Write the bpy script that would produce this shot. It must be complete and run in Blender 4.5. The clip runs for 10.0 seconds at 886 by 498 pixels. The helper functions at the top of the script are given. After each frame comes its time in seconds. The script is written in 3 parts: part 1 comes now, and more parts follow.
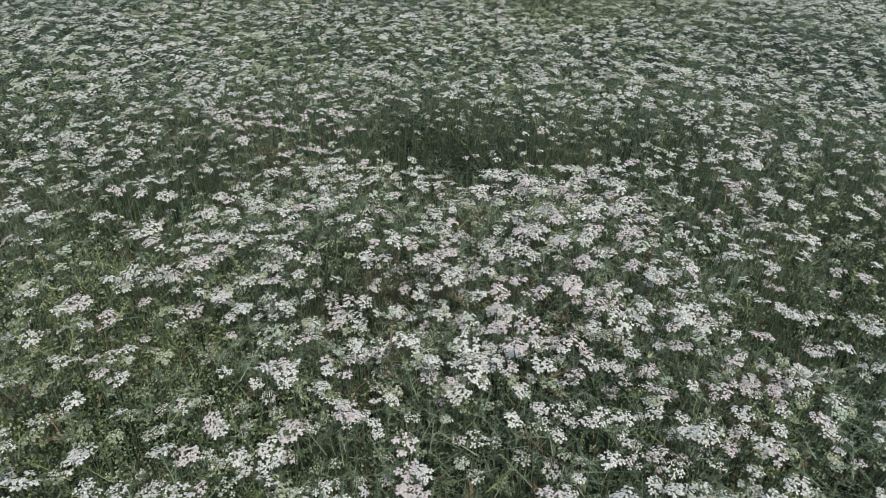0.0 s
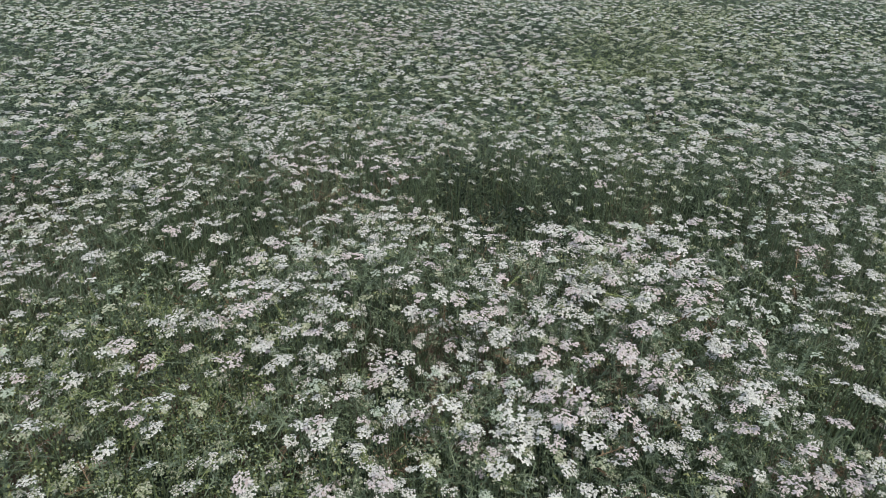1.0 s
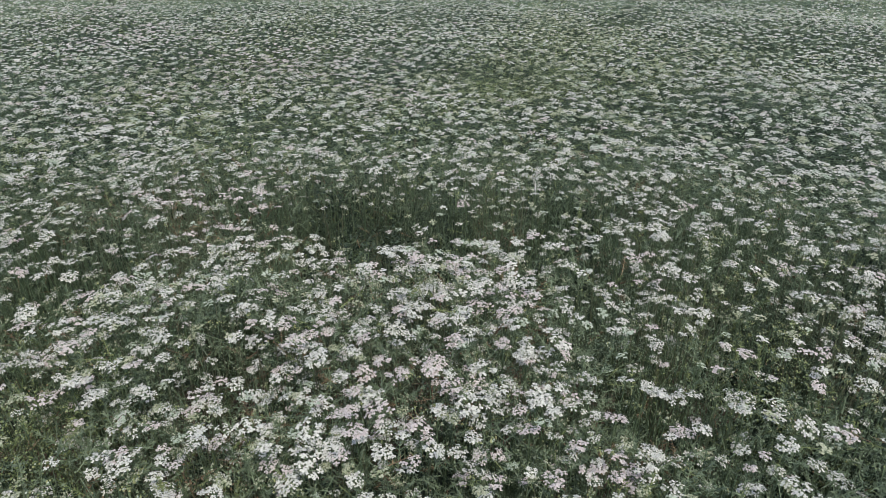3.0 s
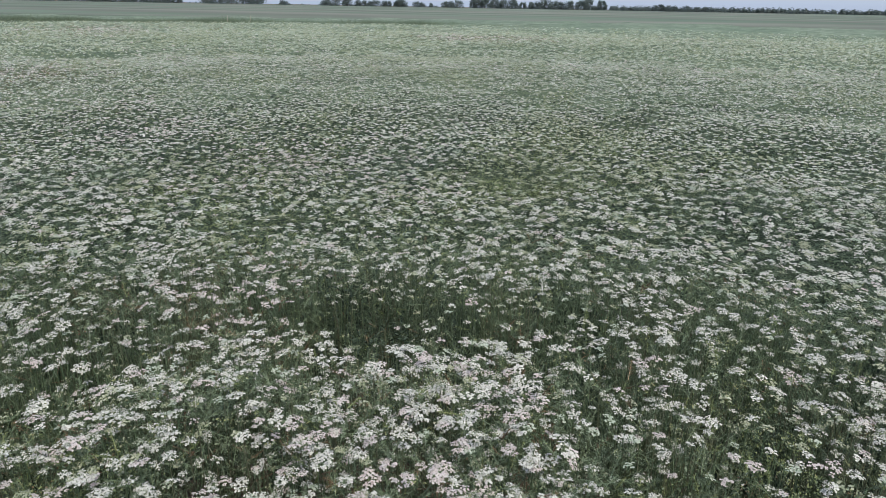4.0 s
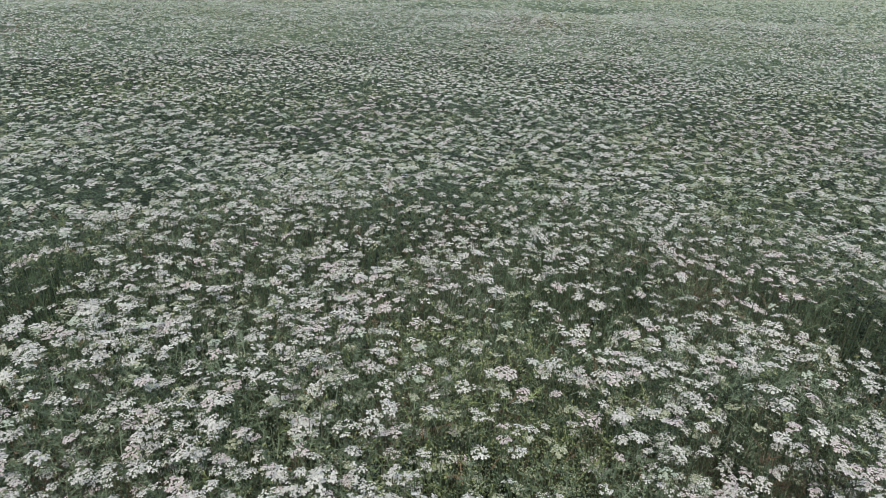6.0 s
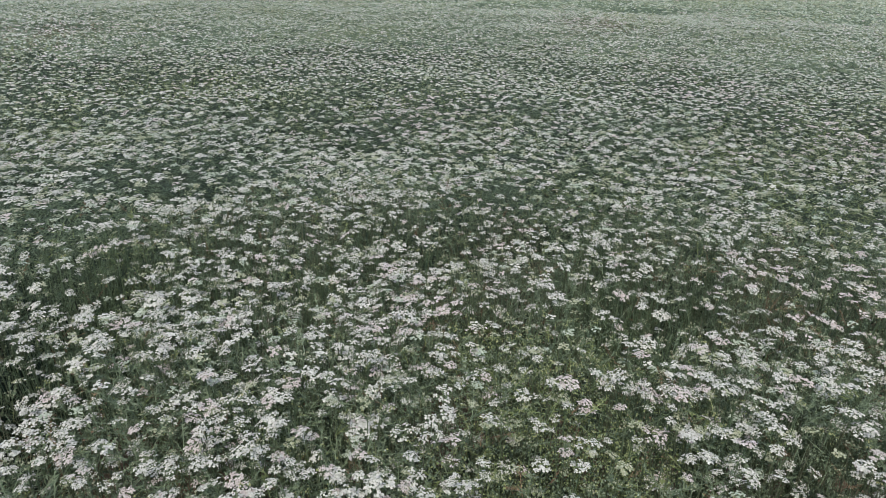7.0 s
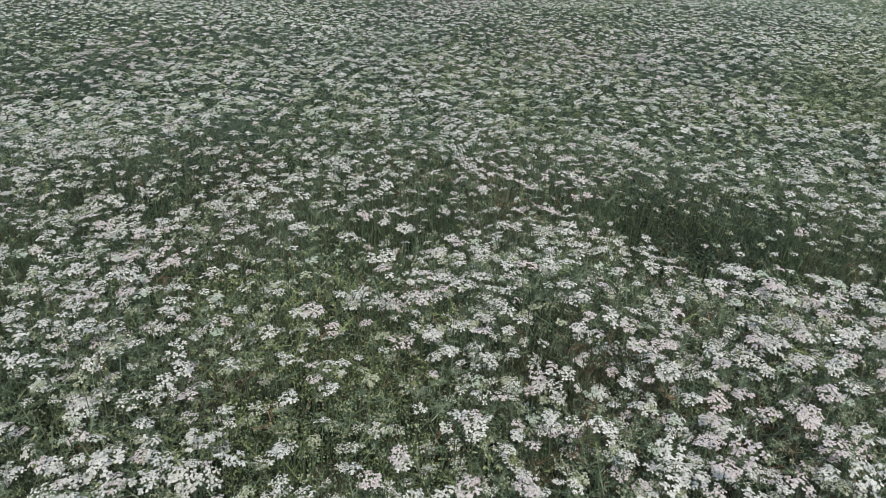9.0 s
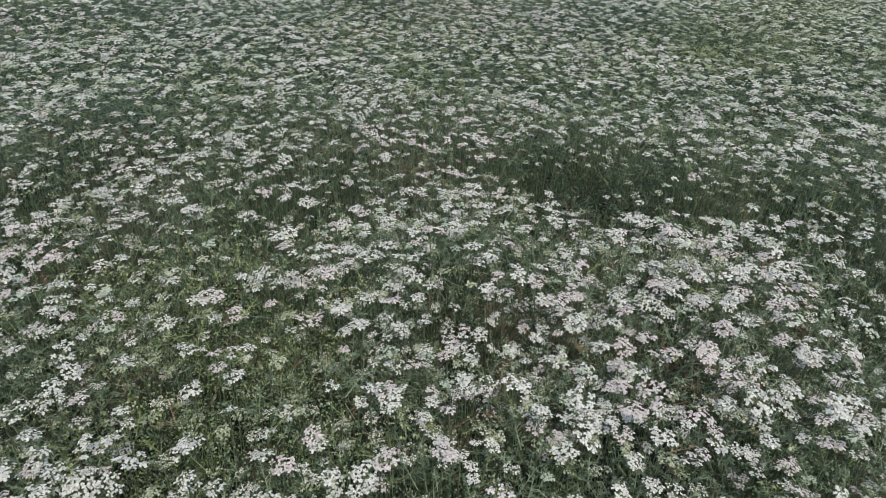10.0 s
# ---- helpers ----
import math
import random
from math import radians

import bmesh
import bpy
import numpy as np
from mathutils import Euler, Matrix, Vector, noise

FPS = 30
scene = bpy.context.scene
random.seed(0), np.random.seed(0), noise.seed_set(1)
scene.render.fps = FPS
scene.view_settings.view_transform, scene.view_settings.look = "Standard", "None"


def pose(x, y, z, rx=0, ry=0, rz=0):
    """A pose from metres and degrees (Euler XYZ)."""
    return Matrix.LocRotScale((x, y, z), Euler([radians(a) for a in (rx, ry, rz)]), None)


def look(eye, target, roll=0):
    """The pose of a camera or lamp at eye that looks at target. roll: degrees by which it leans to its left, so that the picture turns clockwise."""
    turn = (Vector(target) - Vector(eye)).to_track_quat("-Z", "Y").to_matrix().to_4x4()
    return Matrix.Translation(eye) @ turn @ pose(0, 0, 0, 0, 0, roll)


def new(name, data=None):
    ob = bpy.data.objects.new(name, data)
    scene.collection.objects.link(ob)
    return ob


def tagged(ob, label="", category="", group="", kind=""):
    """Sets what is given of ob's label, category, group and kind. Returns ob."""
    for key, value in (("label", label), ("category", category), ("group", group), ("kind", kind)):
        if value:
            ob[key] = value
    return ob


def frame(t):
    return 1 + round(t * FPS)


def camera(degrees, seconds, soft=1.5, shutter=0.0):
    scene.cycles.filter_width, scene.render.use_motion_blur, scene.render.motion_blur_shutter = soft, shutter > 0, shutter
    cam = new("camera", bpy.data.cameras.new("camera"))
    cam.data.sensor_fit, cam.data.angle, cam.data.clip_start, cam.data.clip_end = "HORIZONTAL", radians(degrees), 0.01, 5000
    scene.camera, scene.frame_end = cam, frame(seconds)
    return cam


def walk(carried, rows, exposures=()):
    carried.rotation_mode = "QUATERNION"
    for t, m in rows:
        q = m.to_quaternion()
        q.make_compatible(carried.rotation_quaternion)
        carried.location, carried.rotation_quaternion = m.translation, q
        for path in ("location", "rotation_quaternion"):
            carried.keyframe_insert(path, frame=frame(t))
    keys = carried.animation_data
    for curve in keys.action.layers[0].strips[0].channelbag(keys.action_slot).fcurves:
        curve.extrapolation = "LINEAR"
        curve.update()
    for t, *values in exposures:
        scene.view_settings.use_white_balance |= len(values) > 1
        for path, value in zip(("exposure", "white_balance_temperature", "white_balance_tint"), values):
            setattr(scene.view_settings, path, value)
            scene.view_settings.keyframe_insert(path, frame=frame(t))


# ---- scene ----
cam = camera(68.3, 10.0, soft=0.5)
PATH = [
    (0, (0.008, 0.08, 1.577), (-0.008, 1.746, 0.471), 1.6),
    (0.2, (0.019, 0.086, 1.581), (-0.115, 1.779, 0.524), 2.4),
    (0.5, (0.005, 0.104, 1.589), (-0.172, 1.831, 0.596), 2.9),
    (1, (0.015, 0.137, 1.577), (-0.171, 1.859, 0.577), 1.1),
    (1.5, (0.094, 0.154, 1.58), (-0.037, 1.861, 0.546), 1.7),
    (2, (0.187, 0.144, 1.598), (0.069, 1.863, 0.582), 1.8),
    (2.2, (0.216, 0.132, 1.598), (0.103, 1.863, 0.602), 1.2),
    (3.3, (0.335, 0.104, 1.619), (0.296, 1.891, 0.722), 0.3),
    (3.5, (0.34, 0.1, 1.631), (0.32, 1.91, 0.781), 0.9),
    (4, (0.31, 0.087, 1.657), (0.222, 1.96, 0.961), 1.0),
    (4.2, (0.292, 0.076, 1.653), (0.078, 1.943, 0.967), 1.0),
    (4.5, (0.25, 0.07, 1.638), (-0.184, 1.875, 0.892), 1.4),
    (4.7, (0.22, 0.067, 1.634), (-0.343, 1.822, 0.857), 2.0),
    (5, (0.136, 0.062, 1.632), (-0.558, 1.779, 0.877), 3.4),
    (5.2, (0.078, 0.05, 1.639), (-0.752, 1.703, 0.878), 2.7),
    (5.5, (0.009, 0.033, 1.638), (-1.006, 1.573, 0.864), 2.1),
    (6, (-0.042, 0.008, 1.631), (-1.196, 1.419, 0.809), 2.1),
    (6.2, (-0.061, 0.002, 1.634), (-1.238, 1.387, 0.798), 2.2),
    (7.3, (-0.082, 0.011, 1.622), (-1.365, 1.301, 0.791), 1.4),
    (7.5, (-0.079, 0.009, 1.621), (-1.36, 1.291, 0.776), 1.1),
    (8, (-0.08, 0.02, 1.616), (-1.285, 1.37, 0.765), 1.6),
    (8.5, (-0.057, 0.047, 1.601), (-1.1, 1.506, 0.714), 1.3),
    (9, (-0.011, 0.098, 1.582), (-0.677, 1.711, 0.605), 2.3),
    (9.5, (0.0, 0.115, 1.574), (-0.493, 1.769, 0.563), 2.6),
    (10, (0.011, 0.13, 1.569), (-0.403, 1.779, 0.516), 1.8),
]
walk(cam, [(t, look(eye, target, roll)) for t, eye, target, roll in PATH], [(0, 0.92)])

# ---- world, sun, exposure ----
SUN_ELEV, SUN_TURN = 58.0, 150.0
world = bpy.data.worlds.new("overcast_sky")
scene.world = world
world.use_nodes = True
wn = world.node_tree.nodes
sky = wn.new("ShaderNodeTexSky")
sky.sky_type = "NISHITA"
sky.sun_disc = False
sky.sun_elevation, sky.sun_rotation = radians(SUN_ELEV), radians(SUN_TURN)
sky.air_density, sky.dust_density, sky.ozone_density = 1.0, 2.5, 1.0
wn["Background"].inputs["Strength"].default_value = 0.13
haze = wn.new("ShaderNodeMix")
haze.data_type = "RGBA"
haze.inputs[0].default_value = 0.55
haze.inputs[7].default_value = (2.5, 3.1, 4.35, 1)
world.node_tree.links.new(sky.outputs[0], haze.inputs[6])
world.node_tree.links.new(haze.outputs[2], wn["Background"].inputs["Color"])
sun_data = bpy.data.lights.new("sun", "SUN")
sun_data.energy, sun_data.angle, sun_data.color = 1.9, radians(16), (1.0, 0.965, 0.81)
sun = new("sun", sun_data)
_e, _a = radians(SUN_ELEV), radians(SUN_TURN)
sun_way = Vector((math.sin(_a) * math.cos(_e), math.cos(_a) * math.cos(_e), math.sin(_e)))
sun.matrix_world = look(sun_way * 50, (0, 0, 0))


# ---- materials ----
def material(name, ramp, rough=0.6, vary="island", grain=(0, 0), bump=0.0, translucent=0.0, spec=0.3, grain_mix=0.35, stretch=(1, 1, 1)):
    """ramp: list of colours picked by the random of each island or object; grain: two noise scales (per metre)."""
    m = bpy.data.materials.new(name)
    m.use_nodes = True
    nt = m.node_tree
    n, l = nt.nodes, nt.links
    bsdf, out = n["Principled BSDF"], n["Material Output"]
    bsdf.inputs["Roughness"].default_value = rough
    bsdf.inputs["Specular IOR Level"].default_value = spec
    cr = n.new("ShaderNodeValToRGB")
    while len(cr.color_ramp.elements) < len(ramp):
        cr.color_ramp.elements.new(0.5)
    for i, c in enumerate(ramp):
        cr.color_ramp.elements[i].position = i / max(1, len(ramp) - 1)
        cr.color_ramp.elements[i].color = (*c, 1)
    if vary == "island":
        src = n.new("ShaderNodeNewGeometry").outputs["Random Per Island"]
    elif vary == "object":
        src = n.new("ShaderNodeObjectInfo").outputs["Random"]
    else:
        src = None
    co = n.new("ShaderNodeNewGeometry").outputs["Position"]
    if stretch != (1, 1, 1):
        vm = n.new("ShaderNodeVectorMath")
        vm.operation = "MULTIPLY"
        vm.inputs[1].default_value = stretch
        l.new(co, vm.inputs[0])
        co = vm.outputs[0]
    colour = cr.outputs[0]
    noises = []
    for s in grain:
        if s:
            t = n.new("ShaderNodeTexNoise")
            t.inputs["Scale"].default_value, t.inputs["Detail"].default_value = s, 4
            l.new(co, t.inputs["Vector"])
            noises.append(t.outputs["Fac"])
    if src is None and noises:
        mr = n.new("ShaderNodeMapRange")
        mr.inputs["From Min"].default_value, mr.inputs["From Max"].default_value = 0.3, 0.7
        l.new(noises[0], mr.inputs["Value"])
        l.new(mr.outputs[0], cr.inputs[0])
    elif src is not None:
        l.new(src, cr.inputs[0])
    if noises:
        mr = n.new("ShaderNodeMapRange")
        mr.inputs["From Min"].default_value, mr.inputs["From Max"].default_value = 0.3, 0.7
        mr.inputs["To Min"].default_value, mr.inputs["To Max"].default_value = 1 - grain_mix, 1 + grain_mix
        l.new(noises[-1], mr.inputs["Value"])
        mx = n.new("ShaderNodeMix")
        mx.data_type, mx.blend_type = "RGBA", "MULTIPLY"
        mx.inputs[0].default_value = 1.0
        l.new(colour, mx.inputs[6])
        l.new(mr.outputs[0], mx.inputs[7])
        colour = mx.outputs[2]
        if bump:
            b = n.new("ShaderNodeBump")
            b.inputs["Distance"].default_value = bump
            l.new(noises[-1], b.inputs["Height"])
            l.new(b.outputs[0], bsdf.inputs["Normal"])
    l.new(colour, bsdf.inputs["Base Color"])
    if translucent:
        tr = n.new("ShaderNodeBsdfTranslucent")
        ms = n.new("ShaderNodeMixShader")
        ms.inputs[0].default_value = translucent
        l.new(colour, tr.inputs["Color"])
        l.new(bsdf.outputs[0], ms.inputs[1])
        l.new(tr.outputs[0], ms.inputs[2])
        l.new(ms.outputs[0], out.inputs["Surface"])
    return m


PETAL = material("petal_white", [(0.35, 0.354, 0.315), (0.466, 0.463, 0.419), (0.552, 0.546, 0.50), (0.42, 0.402, 0.388)], 0.6, "island", (0, 900), 0, 0.2, 0.2, 0.12)
PINK = material("petal_blush", [(0.485, 0.438, 0.425), (0.45, 0.39, 0.38), (0.52, 0.485, 0.46), (0.34, 0.275, 0.26)], 0.6, "island", (0, 900), 0, 0.2, 0.2, 0.15)
FRUIT = material("green_fruit", [(0.17, 0.195, 0.115), (0.25, 0.275, 0.175), (0.36, 0.37, 0.275), (0.235, 0.24, 0.145)], 0.55, "island", (0, 500), 0, 0.15, 0.3, 0.25)
SEED = material("unripe_seed", [(0.13, 0.16, 0.065), (0.18, 0.21, 0.085), (0.25, 0.265, 0.12), (0.20, 0.19, 0.09)], 0.5, "island", (0, 500), 0, 0.15, 0.35, 0.25)
# fading petals, also darkened to pass for heads in shade
FADED_SHADED = material("petal_faded_shaded", [(0.245, 0.295, 0.22), (0.315, 0.362, 0.283), (0.385, 0.422, 0.343), (0.278, 0.313, 0.25)], 0.6, "island", (0, 700), 0, 0.2, 0.2, 0.15)
RAY = material("umbel_stalk", [(0.09, 0.13, 0.065), (0.13, 0.165, 0.085)], 0.55, "island", (0, 300), 0, 0, 0.3, 0.25)
STEM = material("stem_green", [(0.072, 0.108, 0.060), (0.096, 0.132, 0.072), (0.120, 0.120, 0.078)], 0.5, "object", (0, 60), 0, 0, 0.35, 0.3)
LEAF = material("thread_leaf", [(0.118, 0.153, 0.094), (0.137, 0.178, 0.107), (0.165, 0.206, 0.126), (0.137, 0.166, 0.116)], 0.55, "island", (0, 120), 0, 0.25, 0.3, 0.3)
# darker copy of the thread leaf, deepens the gaps between heads
LEAF_DARK = material("dark_thread_leaf", [(0.072, 0.106, 0.066), (0.096, 0.136, 0.082), (0.132, 0.172, 0.10), (0.094, 0.130, 0.09)], 0.55, "island", (0, 120), 0, 0.25, 0.3, 0.3)
LEAF_PALE = material("pale_leaf", [(0.13, 0.168, 0.07), (0.165, 0.205, 0.085), (0.21, 0.242, 0.105), (0.15, 0.17, 0.082)], 0.55, "island", (0, 120), 0, 0.25, 0.3, 0.3)
# far darker than the crop leaves, so that the hollows come out dark
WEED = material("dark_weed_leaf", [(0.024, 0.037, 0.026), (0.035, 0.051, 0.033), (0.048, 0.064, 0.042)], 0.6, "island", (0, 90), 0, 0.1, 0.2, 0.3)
DRY = material("dry_leaf", [(0.16, 0.115, 0.07), (0.11, 0.078, 0.052), (0.21, 0.155, 0.095)], 0.7, "island", (0, 120), 0, 0.1, 0.2, 0.3)
# leaf green darkened to hold the shade below the heads
UNDER_SHADE = material("understorey_shade_green", [(0.022, 0.035, 0.023), (0.035, 0.051, 0.032), (0.052, 0.068, 0.042)], 0.8, "noise", (3, 45), 0.03, 0, 0.2, 0.5)
SOIL = material("soil", [(0.07, 0.055, 0.042), (0.11, 0.085, 0.062), (0.09, 0.075, 0.05)], 0.95, "noise", (2.5, 60), 0.02, 0, 0.15, 0.4)
FAR_CROP = material("far_crop_green", [(0.066, 0.092, 0.066), (0.088, 0.118, 0.082), (0.122, 0.123, 0.1), (0.083, 0.118, 0.08), (0.12, 0.146, 0.108)], 0.85, "noise", (0.02, 0.05), 0.05, 0, 0.15, 0.42, (0.35, 1, 1))
CANOPY = material("crop_top_green", [(0.039, 0.060, 0.039), (0.066, 0.094, 0.057), (0.104, 0.132, 0.084)], 0.8, "noise", (1.1, 14), 0.03, 0, 0.2, 0.5)
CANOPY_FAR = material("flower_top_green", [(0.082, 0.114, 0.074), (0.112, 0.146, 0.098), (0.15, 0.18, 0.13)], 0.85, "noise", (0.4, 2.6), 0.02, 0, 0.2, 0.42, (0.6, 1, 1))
BANK = material("verge_grass", [(0.085, 0.115, 0.075), (0.105, 0.135, 0.088), (0.135, 0.155, 0.108)], 0.8, "island", (0, 5), 0, 0.1, 0.2, 0.3)
BARK = material("bark", [(0.07, 0.055, 0.045), (0.10, 0.085, 0.07)], 0.9, "object", (0, 6), 0.05, 0, 0.15, 0.3)
# foliage paled towards blue: the distance haze is mixed into the colour
HAZED_CROWN = material("hazed_tree_foliage", [(0.092, 0.118, 0.116), (0.1, 0.127, 0.122), (0.11, 0.136, 0.128)], 0.7, "island", (0, 1.5), 0, 0.4, 0.2, 0.3)
STAKE = material("pale_wood", [(0.24, 0.22, 0.18), (0.28, 0.26, 0.2)], 0.8, "object", (0, 40), 0, 0, 0.2, 0.2)


# ---- the lie of the field: hollows, thick tufts, blushing and green patches (x, y, radius, strength) ----
HOLLOWS = [(0.06, 1.97, 0.155, 0.88), (-0.07, 1.94, 0.125, 1.0), (-0.14, 2.2, 0.08, 0.65), (0.23, 1.96, 0.1, 0.5), (0.5, 1.93, 0.18, 0.3), (-0.18, 1.2, 0.08, 0.65),
           (-0.74, 1.58, 0.15, 0.5), (0.75, 1.15, 0.09, 0.35), (-1.51, 1.78, 0.16, 0.4), (-1.46, 1.45, 0.14, 0.4), (-1.53, 0.14, 0.1, 0.8), (-1.97, 0.5, 0.14, 0.4), (-2.76, 2.07, 0.3, 0.3), (-1.73, 0.24, 0.12, 0.4), (-3.22, 2.14, 0.3, 0.3),
           (-2.54, 1.08, 0.19, 0.35), (1.6, 5.55, 0.22, 0.55), (1.83, 16.0, 0.6, 0.5), (-6.6, 11.7, 0.9, 0.45), (1.1, 16.4, 0.9, 0.4), (3.8, 16.9, 0.6, 0.5)]
TUFTS = [(0.1, 1.52, 0.2, 1.0), (0.35, 1.55, 0.18, 0.8), (0.2, 1.15, 0.22, 0.9), (0.4, 0.95, 0.24, 0.9), (-0.49, 1.33, 0.16, 0.7), (-1.22, 1.0, 0.22, 0.5),
         (-1.2, 0.5, 0.22, 0.4), (0.08, 0.95, 0.18, 0.8), (-0.25, 1.55, 0.15, 0.6), (-0.65, 1.65, 0.2, 0.5), (-1.45, 0.4, 0.2, 0.6), (0.25, 2.2, 0.2, 0.5), (0.7, 2.3, 0.25, 0.4), (0.58, 0.95, 0.22, 0.5), (0.2, 5.0, 1.2, 0.3), (-1.0, 6.5, 1.5, 0.2)]
BLUSH = [(0.21, 1.11, 0.11, 0.95), (-0.1, 1.0, 0.08, 0.85), (-0.6, 2.05, 0.19, 0.85), (0.45, 1.51, 0.11, 0.5), (-0.02, 1.17, 0.09, 0.6), (-1.17, 1.1, 0.15, 0.9),
         (-1.6, 1.85, 0.14, 0.7), (-0.58, 1.15, 0.1, 0.5), (-2.16, 4.76, 0.45, 0.85), (-8.44, 2.3, 0.6, 0.9), (-2.91, 2.72, 0.47, 0.9), (-0.86, 4.17, 0.64, 0.85),
         (0.02, 3.25, 0.21, 0.6), (-0.75, 1.3, 0.08, 0.7), (-0.42, 2.03, 0.14, 0.7), (-1.23, 3.43, 0.2, 0.7), (-2.93, 6.06, 0.44, 0.6), (0.1, 1.57, 0.11, 0.6),
         (0.48, 1.4, 0.09, 0.6), (0.51, 0.93, 0.09, 0.7), (-12.5, 22.6, 2.4, 0.95), (1.3, 21.5, 1.6, 0.9), (-0.5, 21.8, 1.4, 0.9), (-5.66, 8.8, 0.7, 0.9),
         (-4.66, 2.18, 0.19, 0.95), (-13.6, 25.6, 1.8, 0.8), (-10.2, 18.6, 0.9, 0.7)]
GREENS = [(-0.61, 0.95, 0.17, 0.6), (-0.36, 0.79, 0.09, 0.6), (-0.64, 0.74, 0.11, 0.55), (-1.03, 1.12, 0.13, 0.45), (0.51, 3.83, 0.33, 0.85), (-1.41, 3.53, 0.25, 0.7),
          (-2.58, 2.91, 0.3, 0.6), (-4.79, 2.27, 0.4, 0.9), (-0.75, 1.12, 0.17, 0.5), (-5.03, 1.84, 0.4, 0.7), (-3.75, 2.43, 0.29, 0.7), (-3.55, 2.99, 0.3, 0.7),
          (-2.08, 0.62, 0.15, 0.5), (-0.16, 0.94, 0.07, 0.7), (0.23, 1.49, 0.07, 0.5), (1.03, 1.35, 0.13, 0.7), (1.08, 1.67, 0.13, 0.5),
          (-0.49, 1.12, 0.08, 0.5), (-1.59, 2.5, 0.23, 0.7), (-0.76, 2.8, 0.19, 0.6), (0.4, 3.8, 0.3, 0.5), (1.7, 6.0, 0.5, 0.4), (-6.6, 5.1, 0.8, 0.6),
          (0.55, 0.8, 0.1, 0.5)]


THIN = [(1.4, 2.0, 0.35, 0.28), (1.1, 1.3, 0.25, 0.3), (-0.7, 1.9, 0.25, 0.22), (-0.8, 1.3, 0.2, 0.3), (-1.25, 0.65, 0.25, 0.3), (0.67, 0.94, 0.15, 0.2), (0.68, 1.08, 0.18, 0.3), (0.9, 1.7, 0.2, 0.2), (-0.77, 1.46, 0.18, 0.25), (-0.76, 0.75, 0.15, 0.25)]


# where the heads stand more open (+) or closer (-) than elsewhere
OPEN = [(0.04, 1.1, 0.18, -0.45), (-0.09, 2.99, 0.48, -0.3), (-0.55, 1.8, 0.45, 0.26), (0.69, 0.93, 0.13, 0.6), (0.92, 1.2, 0.2, 0.5), (-0.45, 1.05, 0.16, 0.2), (-0.35, 0.8, 0.16, 0.2), (-0.43, 0.72, 0.12, 0.4), (0.54, 1.83, 0.46, 0.23), (0.09, 0.73, 0.16, 0.3), (0.23, 0.96, 0.12, -0.49), (-1.07, 0.3, 0.27, -0.31), (0.57, 1.17, 0.13, 0.4), (0.43, 0.74, 0.12, -0.4),
        (-0.22, 1.3, 0.21, -0.15), (0.26, 0.74, 0.12, 0.25), (-1.09, 0.96, 0.15, -0.3), (-1.87, 0.35, 0.3, -0.29), (-0.08, 1.74, 0.17, 0.28),
        (1.15, 2.15, 0.39, 0.19), (-1.03, 1.95, 0.22, 0.25), (-0.68, 1.98, 0.21, -0.26), (-0.1, 2.52, 0.25, -0.2), (-0.93, 1.41, 0.27, 0.13)]


def openness(x, y):
    x, y = np.asarray(x, float), np.asarray(y, float)
    return sum(k * np.exp(-((x - cx) ** 2 + (y - cy) ** 2) / (r * r)) for cx, cy, r, k in OPEN)


def lattice(i, j, seed):
    h = (i.astype(np.int64) * 374761393 + j.astype(np.int64) * 668265263 + seed * 1442695041) & 0x7FFFFFFF
    h = ((h ^ (h >> 13)) * 1274126177) & 0x7FFFFFFF
    return ((h ^ (h >> 16)) & 0xFFFF) / 65535.0


def smooth_noise(x, y, size, seed):
    u, v = np.asarray(x, float) / size, np.asarray(y, float) / size
    i, j = np.floor(u), np.floor(v)
    a, b = u - i, v - j
    a, b = a * a * (3 - 2 * a), b * b * (3 - 2 * b)
    p, q = lattice(i, j, seed), lattice(i + 1, j, seed)
    r, s = lattice(i, j + 1, seed), lattice(i + 1, j + 1, seed)
    return (p * (1 - a) + q * a) * (1 - b) + (r * (1 - a) + s * a) * b


def spots(x, y, rows):
    x, y = np.asarray(x, float), np.asarray(y, float)
    rest = np.ones_like(x)
    for cx, cy, r, k in rows:
        rest = rest * (1 - k * np.exp(-((x - cx) ** 2 + (y - cy) ** 2) / (r * r)))
    return 1 - rest


def canopy(x, y):
    """Height of the flower heads over the ground."""
    z = 0.775 + 0.05 * (smooth_noise(x, y, 0.9, 3) - 0.5) + 0.04 * (smooth_noise(x, y, 0.35, 4) - 0.5)
    return z - 0.42 * spots(x, y, HOLLOWS) * np.clip(9 / (np.hypot(x, y) + 0.1), 0.2, 1) + 0.04 * spots(x, y, TUFTS)


def thickness(x, y):
    """How thick the flower heads stand, about 0 to 1.4."""
    d = 0.97 + 0.45 * (smooth_noise(x, y, 0.8, 5) - 0.5) + 0.5 * (smooth_noise(x, y, 0.3, 6) - 0.5)
    return np.clip((d + 0.45 * spots(x, y, TUFTS)) * (1 - 0.85 * spots(x, y, HOLLOWS)) * (1 - spots(x, y, THIN)) * np.exp(-1.6 * openness(x, y)) * (1 - 0.4 * spots(x, y, GREENS) * np.clip(np.hypot(x, y) - 1.8, 0, 1)), 0.05, 1.5)


def blush(x, y):
    return np.clip(0.05 + 0.12 * np.clip(2.2 - np.hypot(x, y), 0, 1) + 0.3 * np.clip((smooth_noise(x, y, 1.6, 7) - 0.66) * 4, 0, 1) + 0.75 * spots(x, y, BLUSH), 0, 0.92)


